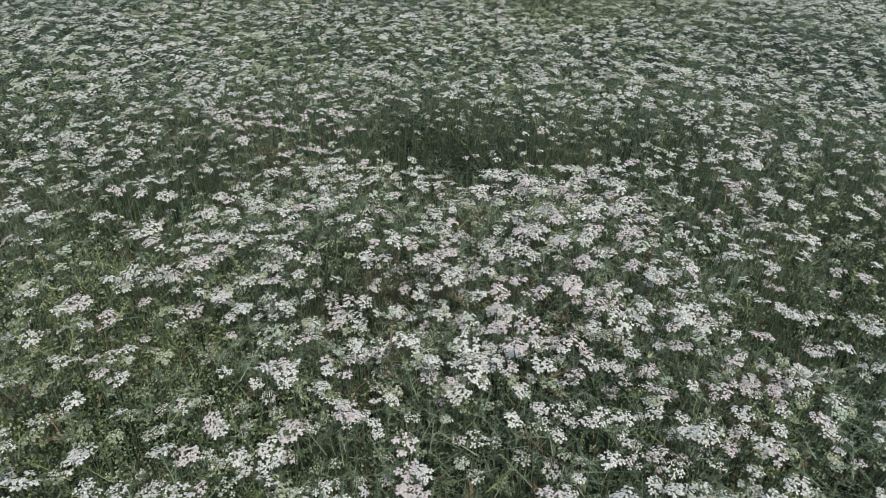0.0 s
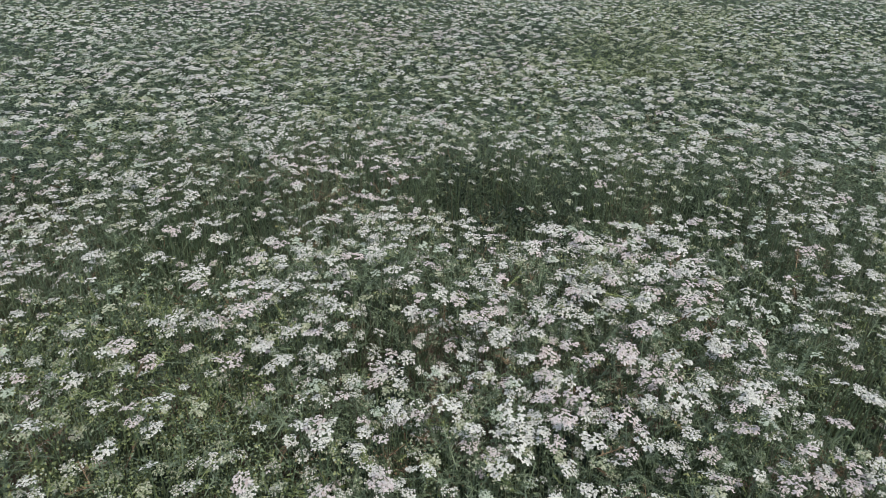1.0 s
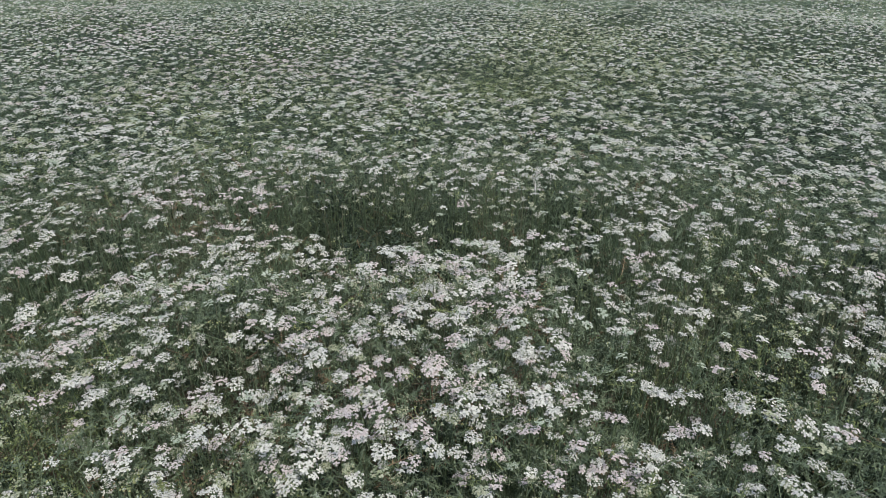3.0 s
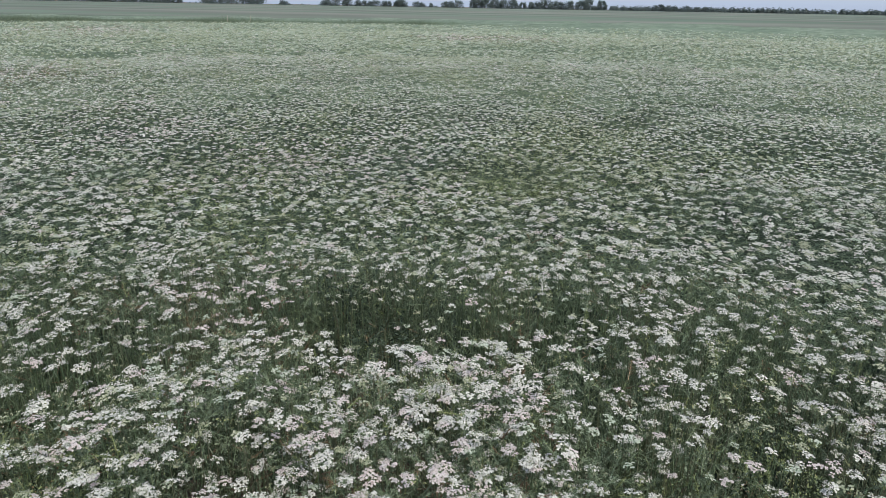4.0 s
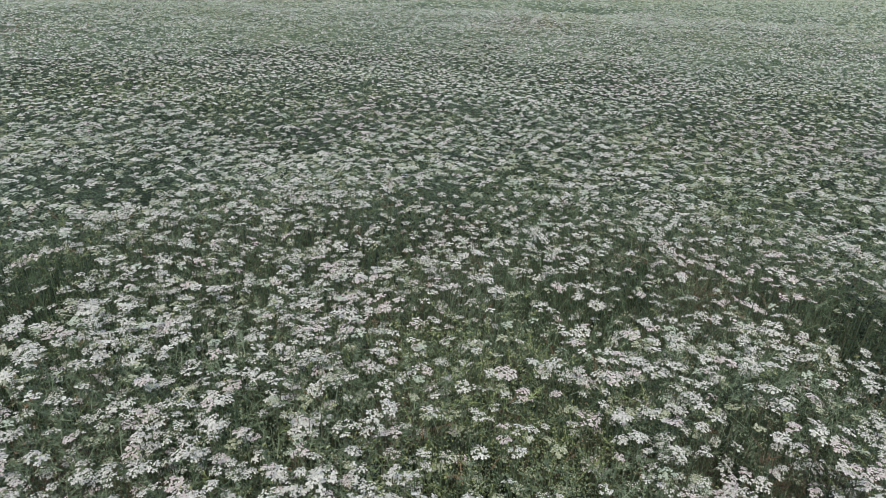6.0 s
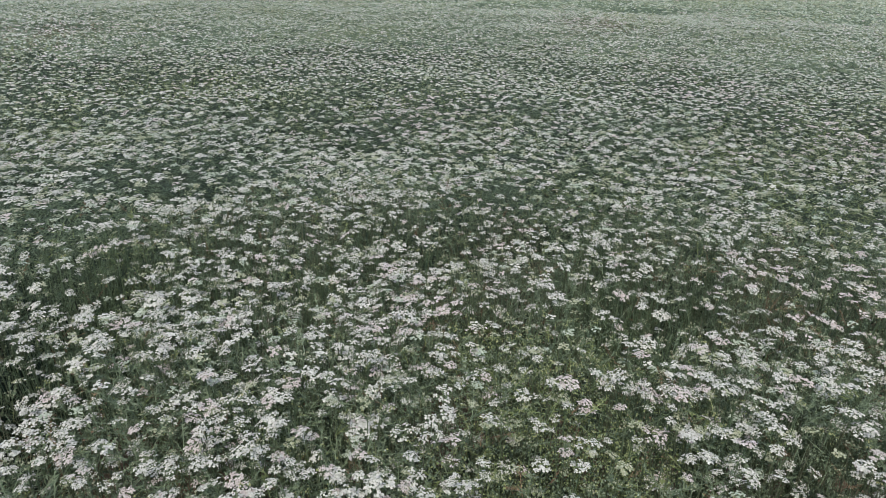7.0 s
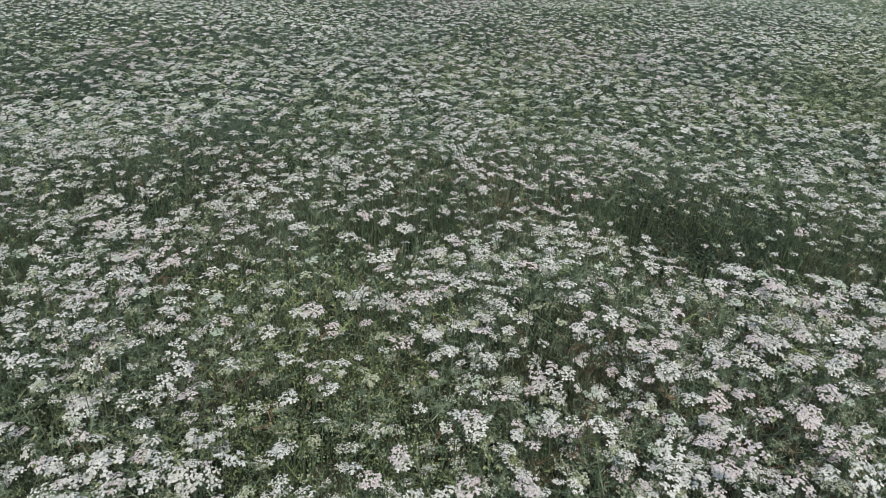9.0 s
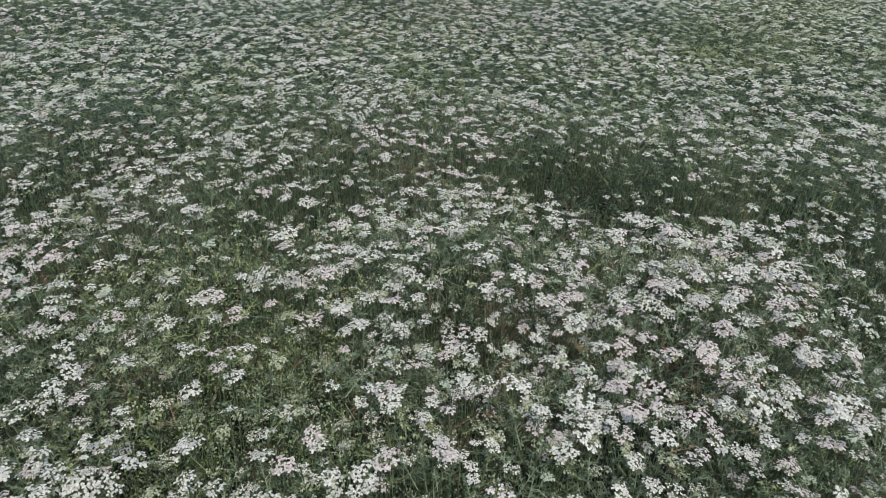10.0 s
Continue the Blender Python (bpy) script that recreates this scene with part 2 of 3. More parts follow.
def green(x, y):
    return np.clip(0.2 + 0.4 * np.clip((smooth_noise(x, y, 1.1, 8) - 0.62) * 4, 0, 1) * np.clip(np.hypot(x, y) / 2 - 1.2, 0.1, 1) + 0.6 * spots(x, y, GREENS), 0, 0.85)


# ---- mesh helpers ----
class Shape:
    """Vertices, triangles and the material slot of each triangle."""

    def __init__(self):
        self.v, self.f, self.m = [], [], []

    def fan(self, centre, ring, slot):
        k = len(self.v)
        self.v += [tuple(centre)] + [tuple(p) for p in ring]
        n = len(ring)
        for i in range(n):
            self.f.append((k, k + 1 + i, k + 1 + (i + 1) % n))
            self.m.append(slot)

    def blade(self, a, b, side, w0, w1, slot):
        """A flat tapered strip from a to b."""
        k = len(self.v)
        a, b, side = Vector(a), Vector(b), Vector(side)
        self.v += [tuple(a - side * w0), tuple(a + side * w0), tuple(b + side * w1), tuple(b - side * w1)]
        self.f += [(k, k + 1, k + 2), (k, k + 2, k + 3)]
        self.m += [slot, slot]

    def spike(self, a, b, side, w, slot):
        k = len(self.v)
        a, b, side = Vector(a), Vector(b), Vector(side)
        self.v += [tuple(a - side * w), tuple(a + side * w), tuple(b)]
        self.f.append((k, k + 1, k + 2))
        self.m.append(slot)

    def quad(self, ring, slot):
        k = len(self.v)
        self.v += [tuple(p) for p in ring]
        self.f += [(k, k + 1, k + 2), (k, k + 2, k + 3)]
        self.m += [slot, slot]

    def tube(self, points, radii, slot, sides=4):
        k = len(self.v)
        for p, r in zip(points, radii):
            for s in range(sides):
                t = 2 * math.pi * s / sides
                self.v.append((p[0] + r * math.cos(t), p[1] + r * math.sin(t), p[2]))
        for i in range(len(points) - 1):
            for s in range(sides):
                a, b = k + i * sides + s, k + i * sides + (s + 1) % sides
                self.f += [(a, b, b + sides), (a, b + sides, a + sides)]
                self.m += [slot, slot]

    def bead(self, c, r, slot):
        k = len(self.v)
        x, y, z = c
        self.v += [(x + r, y, z), (x - r, y, z), (x, y + r, z), (x, y - r, z), (x, y, z + r * 1.15), (x, y, z - r)]
        for t in ((0, 2, 4), (2, 1, 4), (1, 3, 4), (3, 0, 4), (2, 0, 5), (1, 2, 5), (3, 1, 5), (0, 3, 5)):
            self.f.append(tuple(k + i for i in t))
            self.m.append(slot)

    def arrays(self):
        return np.array(self.v, float), np.array(self.f, int), np.array(self.m, int)


def mesh_from(name, v, f, m, materials):
    me = bpy.data.meshes.new(name)
    me.vertices.add(len(v))
    me.vertices.foreach_set("co", np.asarray(v, np.float32).ravel())
    me.loops.add(len(f) * 3)
    me.loops.foreach_set("vertex_index", np.asarray(f, np.int32).ravel())
    me.polygons.add(len(f))
    me.polygons.foreach_set("loop_start", np.arange(0, len(f) * 3, 3, dtype=np.int32))
    for mat in materials:
        me.materials.append(mat)
    me.polygons.foreach_set("material_index", np.asarray(m, np.int32))
    me.update(calc_edges=True)
    return me


def scatter(name, shapes, pick, place, turn, size, tilt, materials, slot_shift=None):
    """One joined mesh: shape pick[i] stands at place[i], turned, tilted and sized."""
    vs, fs, ms, base = [], [], [], 0
    for k, shape in enumerate(shapes):
        w = np.nonzero(pick == k)[0]
        if not len(w):
            continue
        v, f, m = shape
        c, s = np.cos(turn[w])[:, None], np.sin(turn[w])[:, None]
        x, y, z = v[:, 0][None], v[:, 1][None], v[:, 2][None]
        tx, ty = tilt[w, 0][:, None], tilt[w, 1][:, None]
        px, py = x * c - y * s, x * s + y * c
        pz = z + px * tx + py * ty
        px, py = px - z * tx, py - z * ty
        g = size[w][:, None]
        p = np.stack([px * g + place[w, 0][:, None], py * g + place[w, 1][:, None], pz * g + place[w, 2][:, None]], 2).reshape(-1, 3)
        fs.append((f[None] + (np.arange(len(w)) * len(v))[:, None, None] + base).reshape(-1, 3))
        mm = np.tile(m, (len(w), 1))
        if slot_shift is not None:
            mm = mm + slot_shift[w][:, None]
        ms.append(mm.ravel())
        vs.append(p)
        base += len(p)
    return new(name, mesh_from(name, np.concatenate(vs), np.concatenate(fs), np.concatenate(ms), materials))


# ---- flower heads and plants of the crop ----
rng = random.Random(11)
rnd = np.random.RandomState(5)


def umbellet(s, c, r, lean, kind):
    """A small tuft of florets at c; kind 0 white, 1 blushing, 2 gone to green fruit, 3 half faded."""
    if kind == 2:
        for i in range(6):
            t, q = rng.uniform(0, 6.283), r * 0.75 * math.sqrt(rng.random())
            s.bead((c[0] + q * math.cos(t), c[1] + q * math.sin(t), c[2] + rng.uniform(-0.001, 0.003)), rng.uniform(0.0014, 0.0022), 0)
        return
    n = 5 + (rng.random() < 0.4)
    if kind == 3:
        n = 5
        for i in range(3):
            t, q = rng.uniform(0, 6.283), r * 0.7 * math.sqrt(rng.random())
            s.bead((c[0] + q * math.cos(t), c[1] + q * math.sin(t), c[2] + rng.uniform(-0.001, 0.002)), rng.uniform(0.0012, 0.0019), 2)
    for i in range(n):
        ring = 0 if i < 1 else 1
        t = rng.uniform(0, 6.283) if not ring else 6.283 * (i - 1) / (n - 1) + rng.uniform(-0.3, 0.3)
        q = r * (0.28 if not ring else 0.78) * rng.uniform(0.85, 1.12)
        o = Vector((c[0] + q * math.cos(t), c[1] + q * math.sin(t), c[2] + (0.0025 if not ring else 0.0) + rng.uniform(-0.0018, 0.0018)))
        out = Vector((math.cos(t) + lean[0], math.sin(t) + lean[1], 0))
        fr = r * rng.uniform(0.54, 0.72) * (0.8 if kind == 3 else 1.0)
        base = len(s.v)
        s.v.append(tuple(o + Vector((0, 0, -0.0006))))
        for k in range(4):
            a = t + 6.283 * k / 4 + rng.uniform(-0.2, 0.2)
            grow = 1.3 if (k == 0 and ring) else rng.uniform(0.7, 1.05)
            for h in (-0.68, 0.68):
                d = Vector((math.cos(a + h), math.sin(a + h), 0))
                s.v.append(tuple(o + d * fr * grow * rng.uniform(0.88, 1.12) + Vector((0, 0, -0.35 * fr * d.dot(out) + rng.uniform(-0.0008, 0.0008)))))
            s.f.append((base, base + 1 + 2 * k, base + 2 + 2 * k))
            s.m.append(0)


def umbel(kind, small=1.0):
    """A compound umbel about 4.5 cm wide with its rays, its foot at the origin."""
    s = Shape()
    n = rng.choice((7, 8, 8, 9, 10)) if kind != 2 else rng.choice((5, 6, 7))
    spread = rng.uniform(0.0155, 0.0225) * small
    for i in range(n):
        if i < 2:
            t, q = 3.1 * i + rng.uniform(-0.6, 0.6), spread * rng.uniform(0.2, 0.45)
        else:
            t, q = 6.283 * i / (n - 2) + rng.uniform(-0.35, 0.35), spread * rng.uniform(0.75, 1.15)
        top = Vector((q * math.cos(t), q * math.sin(t), 0.018 * small + rng.uniform(-0.003, 0.003) - 2.5 * q * q / 0.02 * 0.06))
        s.blade((0, 0, 0), top, (-math.sin(t), math.cos(t), 0), 0.0006, 0.0005, 1)
        umbellet(s, top, rng.uniform(0.0050, 0.0067) * small, (0.5 * math.cos(t), 0.5 * math.sin(t)), kind)
    return s.arrays()


def umbel_pieces(kind):
    """The same, taken apart: the rays, and each umbellet by itself."""
    rays, tufts_of = Shape(), []
    n = rng.choice((7, 8))
    spread = rng.uniform(0.0155, 0.0215)
    for i in range(n):
        t, q = (rng.uniform(0, 6.283), spread * 0.15) if i == 0 else (6.283 * i / (n - 1) + rng.uniform(-0.35, 0.35), spread * rng.uniform(0.75, 1.15))
        top = Vector((q * math.cos(t), q * math.sin(t), 0.018 + rng.uniform(-0.003, 0.003) - 7.5 * q * q))
        rays.blade((0, 0, 0), top, (-math.sin(t), math.cos(t), 0), 0.0006, 0.0005, 0)
        one = Shape()
        umbellet(one, top, rng.uniform(0.0050, 0.0067), (0.5 * math.cos(t), 0.5 * math.sin(t)), kind)
        tufts_of.append(mesh_from("umbellet", *one.arrays(), [(PETAL, PINK, FRUIT, PETAL)[kind], RAY, FRUIT]))
    return mesh_from("umbel", *rays.arrays(), [RAY]), tufts_of


def thread_leaf(s, foot, way, length, slot, pairs=9, rise=0.3):
    """A feathery leaf: a rachis with pairs of thread-fine lobes."""
    way = Vector(way).normalized()
    side = way.cross(Vector((0, 0, 1))).normalized()
    up = side.cross(way)
    foot = Vector(foot)
    tip = foot + way * length + up * length * rise * rng.uniform(-0.4, 1)
    s.blade(foot, tip, side, 0.0009, 0.0004, slot)
    for i in range(pairs):
        u = 0.25 + 0.75 * (i + rng.random() * 0.6) / pairs
        p = foot.lerp(tip, u)
        reach = length * 0.27 * (1.15 - 0.6 * u)
        for sg in (-1, 1):
            d = side * sg * rng.uniform(0.6, 1.0) + way * rng.uniform(0.3, 0.9) + up * rng.uniform(-0.35, 0.6)
            q = p + d.normalized() * reach * rng.uniform(0.6, 1.1)
            s.spike(p, q, up.lerp(way, rng.random()).normalized(), rng.uniform(0.0010, 0.0018), slot)


def plant_shape():
    """Stem, foliage and the places of the flower heads of one plant 0.78 m high."""
    stem, leaf, heads = Shape(), Shape(), []
    fork = rng.uniform(0.30, 0.42)
    bend = Vector((rng.uniform(-0.05, 0.05), rng.uniform(-0.05, 0.05), 0))
    node = bend + Vector((0, 0, fork))
    stem.tube([(0, 0, -0.02), tuple(bend * 0.4 + Vector((0, 0, fork * 0.5))), tuple(node)], [0.0038, 0.0033, 0.003], 0)
    n = rng.choice((26, 27, 28))
    for i in range(n):
        t = 2.39996 * i + rng.uniform(-0.35, 0.35)
        q = 0.142 * math.sqrt((i + rng.uniform(0.1, 0.9)) / n)
        low = 0 if i % 3 else rng.uniform(0.02, 0.12)
        foot = node.lerp(bend * 0.6 + Vector((0, 0, fork * 0.7)), rng.random()) if i else node
        top = Vector((bend.x + q * math.cos(t), bend.y + q * math.sin(t), 0.76 - low + rng.uniform(-0.035, 0.02)))
        mid = foot.lerp(top, 0.5) + Vector((math.cos(t), math.sin(t), 0)) * q * 0.35
        stem.tube([tuple(foot), tuple(mid), tuple(top)], [0.0016, 0.0013, 0.0009], 0, 3)
        heads.append((top, t, 1.0 if not low else 0.8))
        for k in range(1 if i % 3 else 2):
            a = foot.lerp(mid, rng.uniform(0.3, 1)) if k < 1 else mid.lerp(top, rng.uniform(0.1, 0.6))
            b = rng.uniform(0, 6.283)
            thread_leaf(leaf, a, (math.cos(b), math.sin(b), rng.uniform(0.1, 0.8)), rng.uniform(0.04, 0.07), 0, rng.choice((9, 10, 11)))
        if rng.random() < 0.5:
            b = rng.uniform(0, 6.283)
            a = mid.lerp(top, rng.uniform(0.5, 0.8))
            thread_leaf(leaf, a, (math.cos(b), math.sin(b), 0.6), rng.uniform(0.02, 0.04), 0, 4)
    for k in range(5):
        b = rng.uniform(0, 6.283)
        thread_leaf(leaf, bend * 0.5 + Vector((0, 0, rng.uniform(0.08, fork))), (math.cos(b), math.sin(b), rng.uniform(0.2, 0.9)), rng.uniform(0.08, 0.12), 0, 11)
    return stem.arrays(), leaf.arrays(), heads


HEADS = {}
for kind, many in ((0, 9), (1, 7), (2, 6), (3, 7)):
    HEADS[kind] = [mesh_from("umbel", *umbel(kind), [(PETAL, PINK, FRUIT, PETAL)[kind], RAY, FRUIT]) for _ in range(many)]
PIECES = {kind: [umbel_pieces(kind) for _ in range(5)] for kind in range(4)}
PLANTS = []
for _ in range(12):
    st, lf, heads = plant_shape()
    PLANTS.append((mesh_from("stem", *st, [STEM]), [mesh_from("foliage", *lf, [mat]) for mat in (LEAF_DARK, LEAF_PALE)], heads))

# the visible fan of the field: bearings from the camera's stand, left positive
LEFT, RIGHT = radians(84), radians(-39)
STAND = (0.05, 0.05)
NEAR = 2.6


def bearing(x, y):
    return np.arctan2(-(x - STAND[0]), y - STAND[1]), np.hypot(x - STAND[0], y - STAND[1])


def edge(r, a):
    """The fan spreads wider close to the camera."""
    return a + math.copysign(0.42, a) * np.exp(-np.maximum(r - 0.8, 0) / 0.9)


def jittered(step, reach, keep):
    n = int(2 * reach / step)
    gx, gy = np.meshgrid(np.arange(n) - n / 2, np.arange(n) - n / 2)
    x = (gx + 0.5 * (gy % 2) + rnd.uniform(-0.42, 0.42, gx.shape)).ravel() * step + STAND[0]
    y = (gy + rnd.uniform(-0.42, 0.42, gy.shape)).ravel() * step + STAND[1]
    w = keep(x, y)
    return x[w], y[w]


def near_fan(x, y):
    a, r = bearing(x, y)
    return (r > 0.52) & (r < NEAR) & (a < edge(r, LEFT)) & (a > edge(r, RIGHT))


px, py = jittered(0.162, NEAR, near_fan)
w = rnd.rand(len(px)) > spots(px, py, HOLLOWS) ** 1.2
px, py = px[w], py[w]
ph, pd, pb, pg = canopy(px, py), thickness(px, py), blush(px, py), green(px, py)
pt = spots(px, py, TUFTS)
for x, y, h, d, b, g, k in zip(px, py, ph, pd, pb, pg, pt):
    stem_me, leaf_mes, heads = PLANTS[rng.randrange(len(PLANTS))]
    plant = new("coriander_plant")
    grow = h / 0.775
    plant.matrix_basis = pose(x, y, 0, 0, 0, rng.uniform(0, 360)) @ Matrix.Scale(grow, 4)
    o = new("stem", stem_me)
    o.parent = plant
    o = new("foliage", leaf_mes[1 if rng.random() < g * 1.3 - 0.25 else 0])
    o.parent = plant
    tally = [0, 0, 0, 0]
    apart = -0.3 < x < 0.36 and 0.62 < y < 1.05
    for top, t, small in heads:
        if rng.random() > d * 0.74:
            continue
        kind = 2 if rng.random() < g else (1 if rng.random() < b else 3 if rng.random() < 0.38 * (1 - 0.6 * k) or small < 0.9 and rng.random() < 0.4 else 0)
        tally[kind] += 1
        if apart:
            rays_me, lets = PIECES[kind][rng.randrange(5)]
            u = new("umbel", rays_me)
            for me in lets:
                o = new("umbellet", me)
                o.parent = u
        else:
            u = new("umbel", HEADS[kind][rng.randrange(len(HEADS[kind]))])
        u.parent = plant
        size = small * rng.choice((0.5, 0.58, 0.65, 0.72, 0.8, 0.92)) * (1 + 0.08 * k)
        u.matrix_basis = pose(top.x, top.y, top.z - 0.002, rng.gauss(0, 11), rng.gauss(0, 11), rng.uniform(0, 360)) @ Matrix.Scale(size, 4)
    look_word = ("white" if tally[0] + tally[3] >= max(tally[1], tally[2]) else "blush-pink" if tally[1] >= tally[2] else "faded green")
    label = {"white": "green coriander plant with flat white flower heads, standing in soil",
             "blush-pink": "green coriander plant with blush-pink fading flower heads, in soil",
             "faded green": "pale green coriander plant whose flower heads have set fruit"}[look_word]
    tagged(plant, label, "plant", "flowering coriander plants")

# ---- ground ----
def ring_sheet(name, radii, turns, height, mat, sector=None):
    v, f = [], []
    th = np.linspace(0, 2 * np.pi, turns, endpoint=False) if sector is None else np.linspace(sector[0], sector[1], turns)
    for r in radii:
        x, y = STAND[0] + r * np.sin(th), STAND[1] + r * np.cos(th)
        v.append(np.stack([x, y, height(x, y, r)], 1))
    n = len(radii)
    i, j = np.meshgrid(np.arange(n - 1), np.arange(turns if sector is None else turns - 1), indexing="ij")
    a, b = i * turns + j, i * turns + (j + 1) % turns
    c, d = a + turns, b + turns
    f = np.concatenate([np.stack([a, b, d], 2).reshape(-1, 3), np.stack([a, d, c], 2).reshape(-1, 3)])
    me = mesh_from(name, np.concatenate(v), f, np.zeros(len(f), int), [mat])
    me.polygons.foreach_set("use_smooth", np.ones(len(f), bool))
    return new(name, me)


ground = ring_sheet("ground", [0.001] + list(np.geomspace(0.3, 6, 60)) + list(np.geomspace(7, 4500, 50)), 160,
                    lambda x, y, r: 0.04 * (smooth_noise(x, y, 0.25, 31) - 0.5) * (r < 20), SOIL)
tagged(ground, "brown crumbly field soil under the crop", "ground", kind="structure")


# ---- dark weeds added in the hollows to darken them ----
def weed_shape():
    stem, leaf = Shape(), Shape()
    for k in range(4):
        b, q = rng.uniform(0, 6.283), rng.uniform(0.02, 0.08)
        stem.tube([(0, 0, -0.02), (0.4 * q * math.cos(b), 0.4 * q * math.sin(b), 0.3), (q * math.cos(b), q * math.sin(b), 0.58)], [0.004, 0.003, 0.0015], 0, 4)
    for k in range(420):
        b, q, z = rng.uniform(0, 6.283), math.sqrt(rng.random()), rng.random() ** 0.7
        q *= 0.12 * (1.05 - 0.55 * z)
        c = Vector((q * math.cos(b), q * math.sin(b), 0.08 + 0.56 * z))
        d = Vector((math.cos(b) + rng.gauss(0, 0.5), math.sin(b) + rng.gauss(0, 0.5), rng.uniform(-0.2, 0.9))).normalized()
        w = d.cross(Vector((rng.gauss(0, 1), rng.gauss(0, 1), 1))).normalized()
        n, m = rng.uniform(0.012, 0.028), rng.uniform(0.0022, 0.0045)
        leaf.quad([c, c + d * n * 0.5 + w * m, c + d * n, c + d * n * 0.5 - w * m], 0)
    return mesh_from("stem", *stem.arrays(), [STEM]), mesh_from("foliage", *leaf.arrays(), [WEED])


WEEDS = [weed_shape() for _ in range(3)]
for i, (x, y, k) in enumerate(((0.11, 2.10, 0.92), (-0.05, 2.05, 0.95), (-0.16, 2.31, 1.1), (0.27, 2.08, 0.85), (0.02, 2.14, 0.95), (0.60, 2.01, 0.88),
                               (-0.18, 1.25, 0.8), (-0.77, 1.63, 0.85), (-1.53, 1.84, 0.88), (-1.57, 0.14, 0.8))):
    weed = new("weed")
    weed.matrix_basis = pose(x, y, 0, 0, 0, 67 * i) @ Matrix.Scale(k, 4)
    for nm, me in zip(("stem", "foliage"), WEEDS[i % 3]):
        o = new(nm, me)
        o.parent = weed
    tagged(weed, "dark green leafy weed without flowers, added to darken a gap of the crop", "weed", "weeds in the crop")

# ---- undergrowth between the nearest plants ----
under_leaves = []
for _ in range(9):
    s = Shape()
    for k in range(2):
        b = rng.uniform(0, 6.283)
        thread_leaf(s, (0, 0, rng.uniform(-0.02, 0.02)), (math.cos(b), math.sin(b), rng.uniform(0.1, 1.0)), rng.uniform(0.035, 0.065), 0, 8)
    under_leaves.append(s.arrays())
for _ in range(9):
    s = Shape()
    for k in range(22):
        b, q = rng.uniform(0, 6.283), 0.035 * math.sqrt(rng.random())
        c = Vector((q * math.cos(b), q * math.sin(b), rng.uniform(-0.025, 0.015)))
        n1 = Vector((rng.gauss(0, 0.6), rng.gauss(0, 0.6), 1)).normalized()
        u = n1.orthogonal().normalized()
        w = n1.cross(u)
        r, a0 = rng.uniform(0.0017, 0.0036), rng.uniform(0, 6)
        s.quad([c + (u * math.cos(a0 + 1.571 * j) + w * math.sin(a0 + 1.571 * j)) * r * (0.4, 0.8, 1.3, 0.8)[j] for j in range(4)], 0)
    under_leaves.append(s.arrays())


def fan_area(lo, hi):
    def keep(x, y):
        a, r = bearing(x, y)
        ragged = r + 0.16 * r * (smooth_noise(x, y, 0.7, 91) - 0.5) * np.clip((r - 3.5) / 2, 0, 1)
        return (ragged > lo) & (ragged < hi) & (a < edge(r, LEFT)) & (a > edge(r, RIGHT))
    return keep


for step, far, low, high, size in ((0.0222, NEAR + 0.3, 0.35, 0.95, 0.92), (0.025, 1.55, 0.72, 0.95, 1.0)):
    x, y = jittered(step, far, fan_area(0.45, far))
    h, g = canopy(x, y), green(x, y)
    hollow = spots(x, y, HOLLOWS)
    w = rnd.rand(len(x)) > 0.95 * np.sqrt(hollow)
    x, y, h, g, hollow = x[w], y[w], h[w], g[w], hollow[w]
    z = h * (low + (high - low) * rnd.rand(len(x)) ** 0.6) * (1 - 0.35 * hollow)
    shift = np.where(rnd.rand(len(x)) < 0.05 + 1.7 * np.clip(g - 0.22, 0, 1), 1, 0)
    shift = np.where(rnd.rand(len(x)) < 0.03 + 0.25 * spots(x, y, BLUSH) + 1.3 * hollow * (1 - hollow), 2, shift)
    broad = rnd.rand(len(x)) < 0.35 + 1.2 * np.clip(g - 0.22, 0, 0.5)
    o = scatter("undergrowth", under_leaves, np.where(broad, rnd.randint(9, 18, len(x)), rnd.randint(0, 9, len(x))), np.stack([x, y, z], 1), rnd.uniform(0, 6.283, len(x)),
                size * rnd.uniform(0.76, 1.24, len(x)), rnd.normal(0, 0.25, (len(x), 2)), [LEAF, LEAF_PALE, DRY], shift)
    tagged(o, "green feathery coriander leaves crowding between the stems", "foliage", kind="stuff")


# ---- middle field ----
def head_simple(n_lets, sides):
    s = Shape()
    for i in range(n_lets):
        t, q = (0, 0) if i == 0 and n_lets > 4 else (6.283 * i / n_lets + rng.uniform(-0.4, 0.4), rng.uniform(0.0115, 0.0175))
        c = Vector((q * math.cos(t), q * math.sin(t), rng.uniform(-0.003, 0.003)))
        r = rng.uniform(0.0078, 0.0108)
        a = rng.uniform(0, 6)
        lean = 0.35 if n_lets > 1 else 0.0
        ring = []
        for k in range(sides):
            d = Vector((math.cos(a + 6.283 * k / sides), math.sin(a + 6.283 * k / sides), 0)) * r * rng.uniform(0.7, 1.2)
            ring.append(c + d + Vector((0, 0, rng.uniform(-0.002, 0.001) - lean * (d.x * math.cos(t) + d.y * math.sin(t)) - (0.0035 if n_lets == 1 else 0))))
        if sides == 4 and n_lets > 1:
            s.quad(ring, 0)
        else:
            s.fan(c + Vector((0, 0, 0.002)), ring, 0)
    return s.arrays()


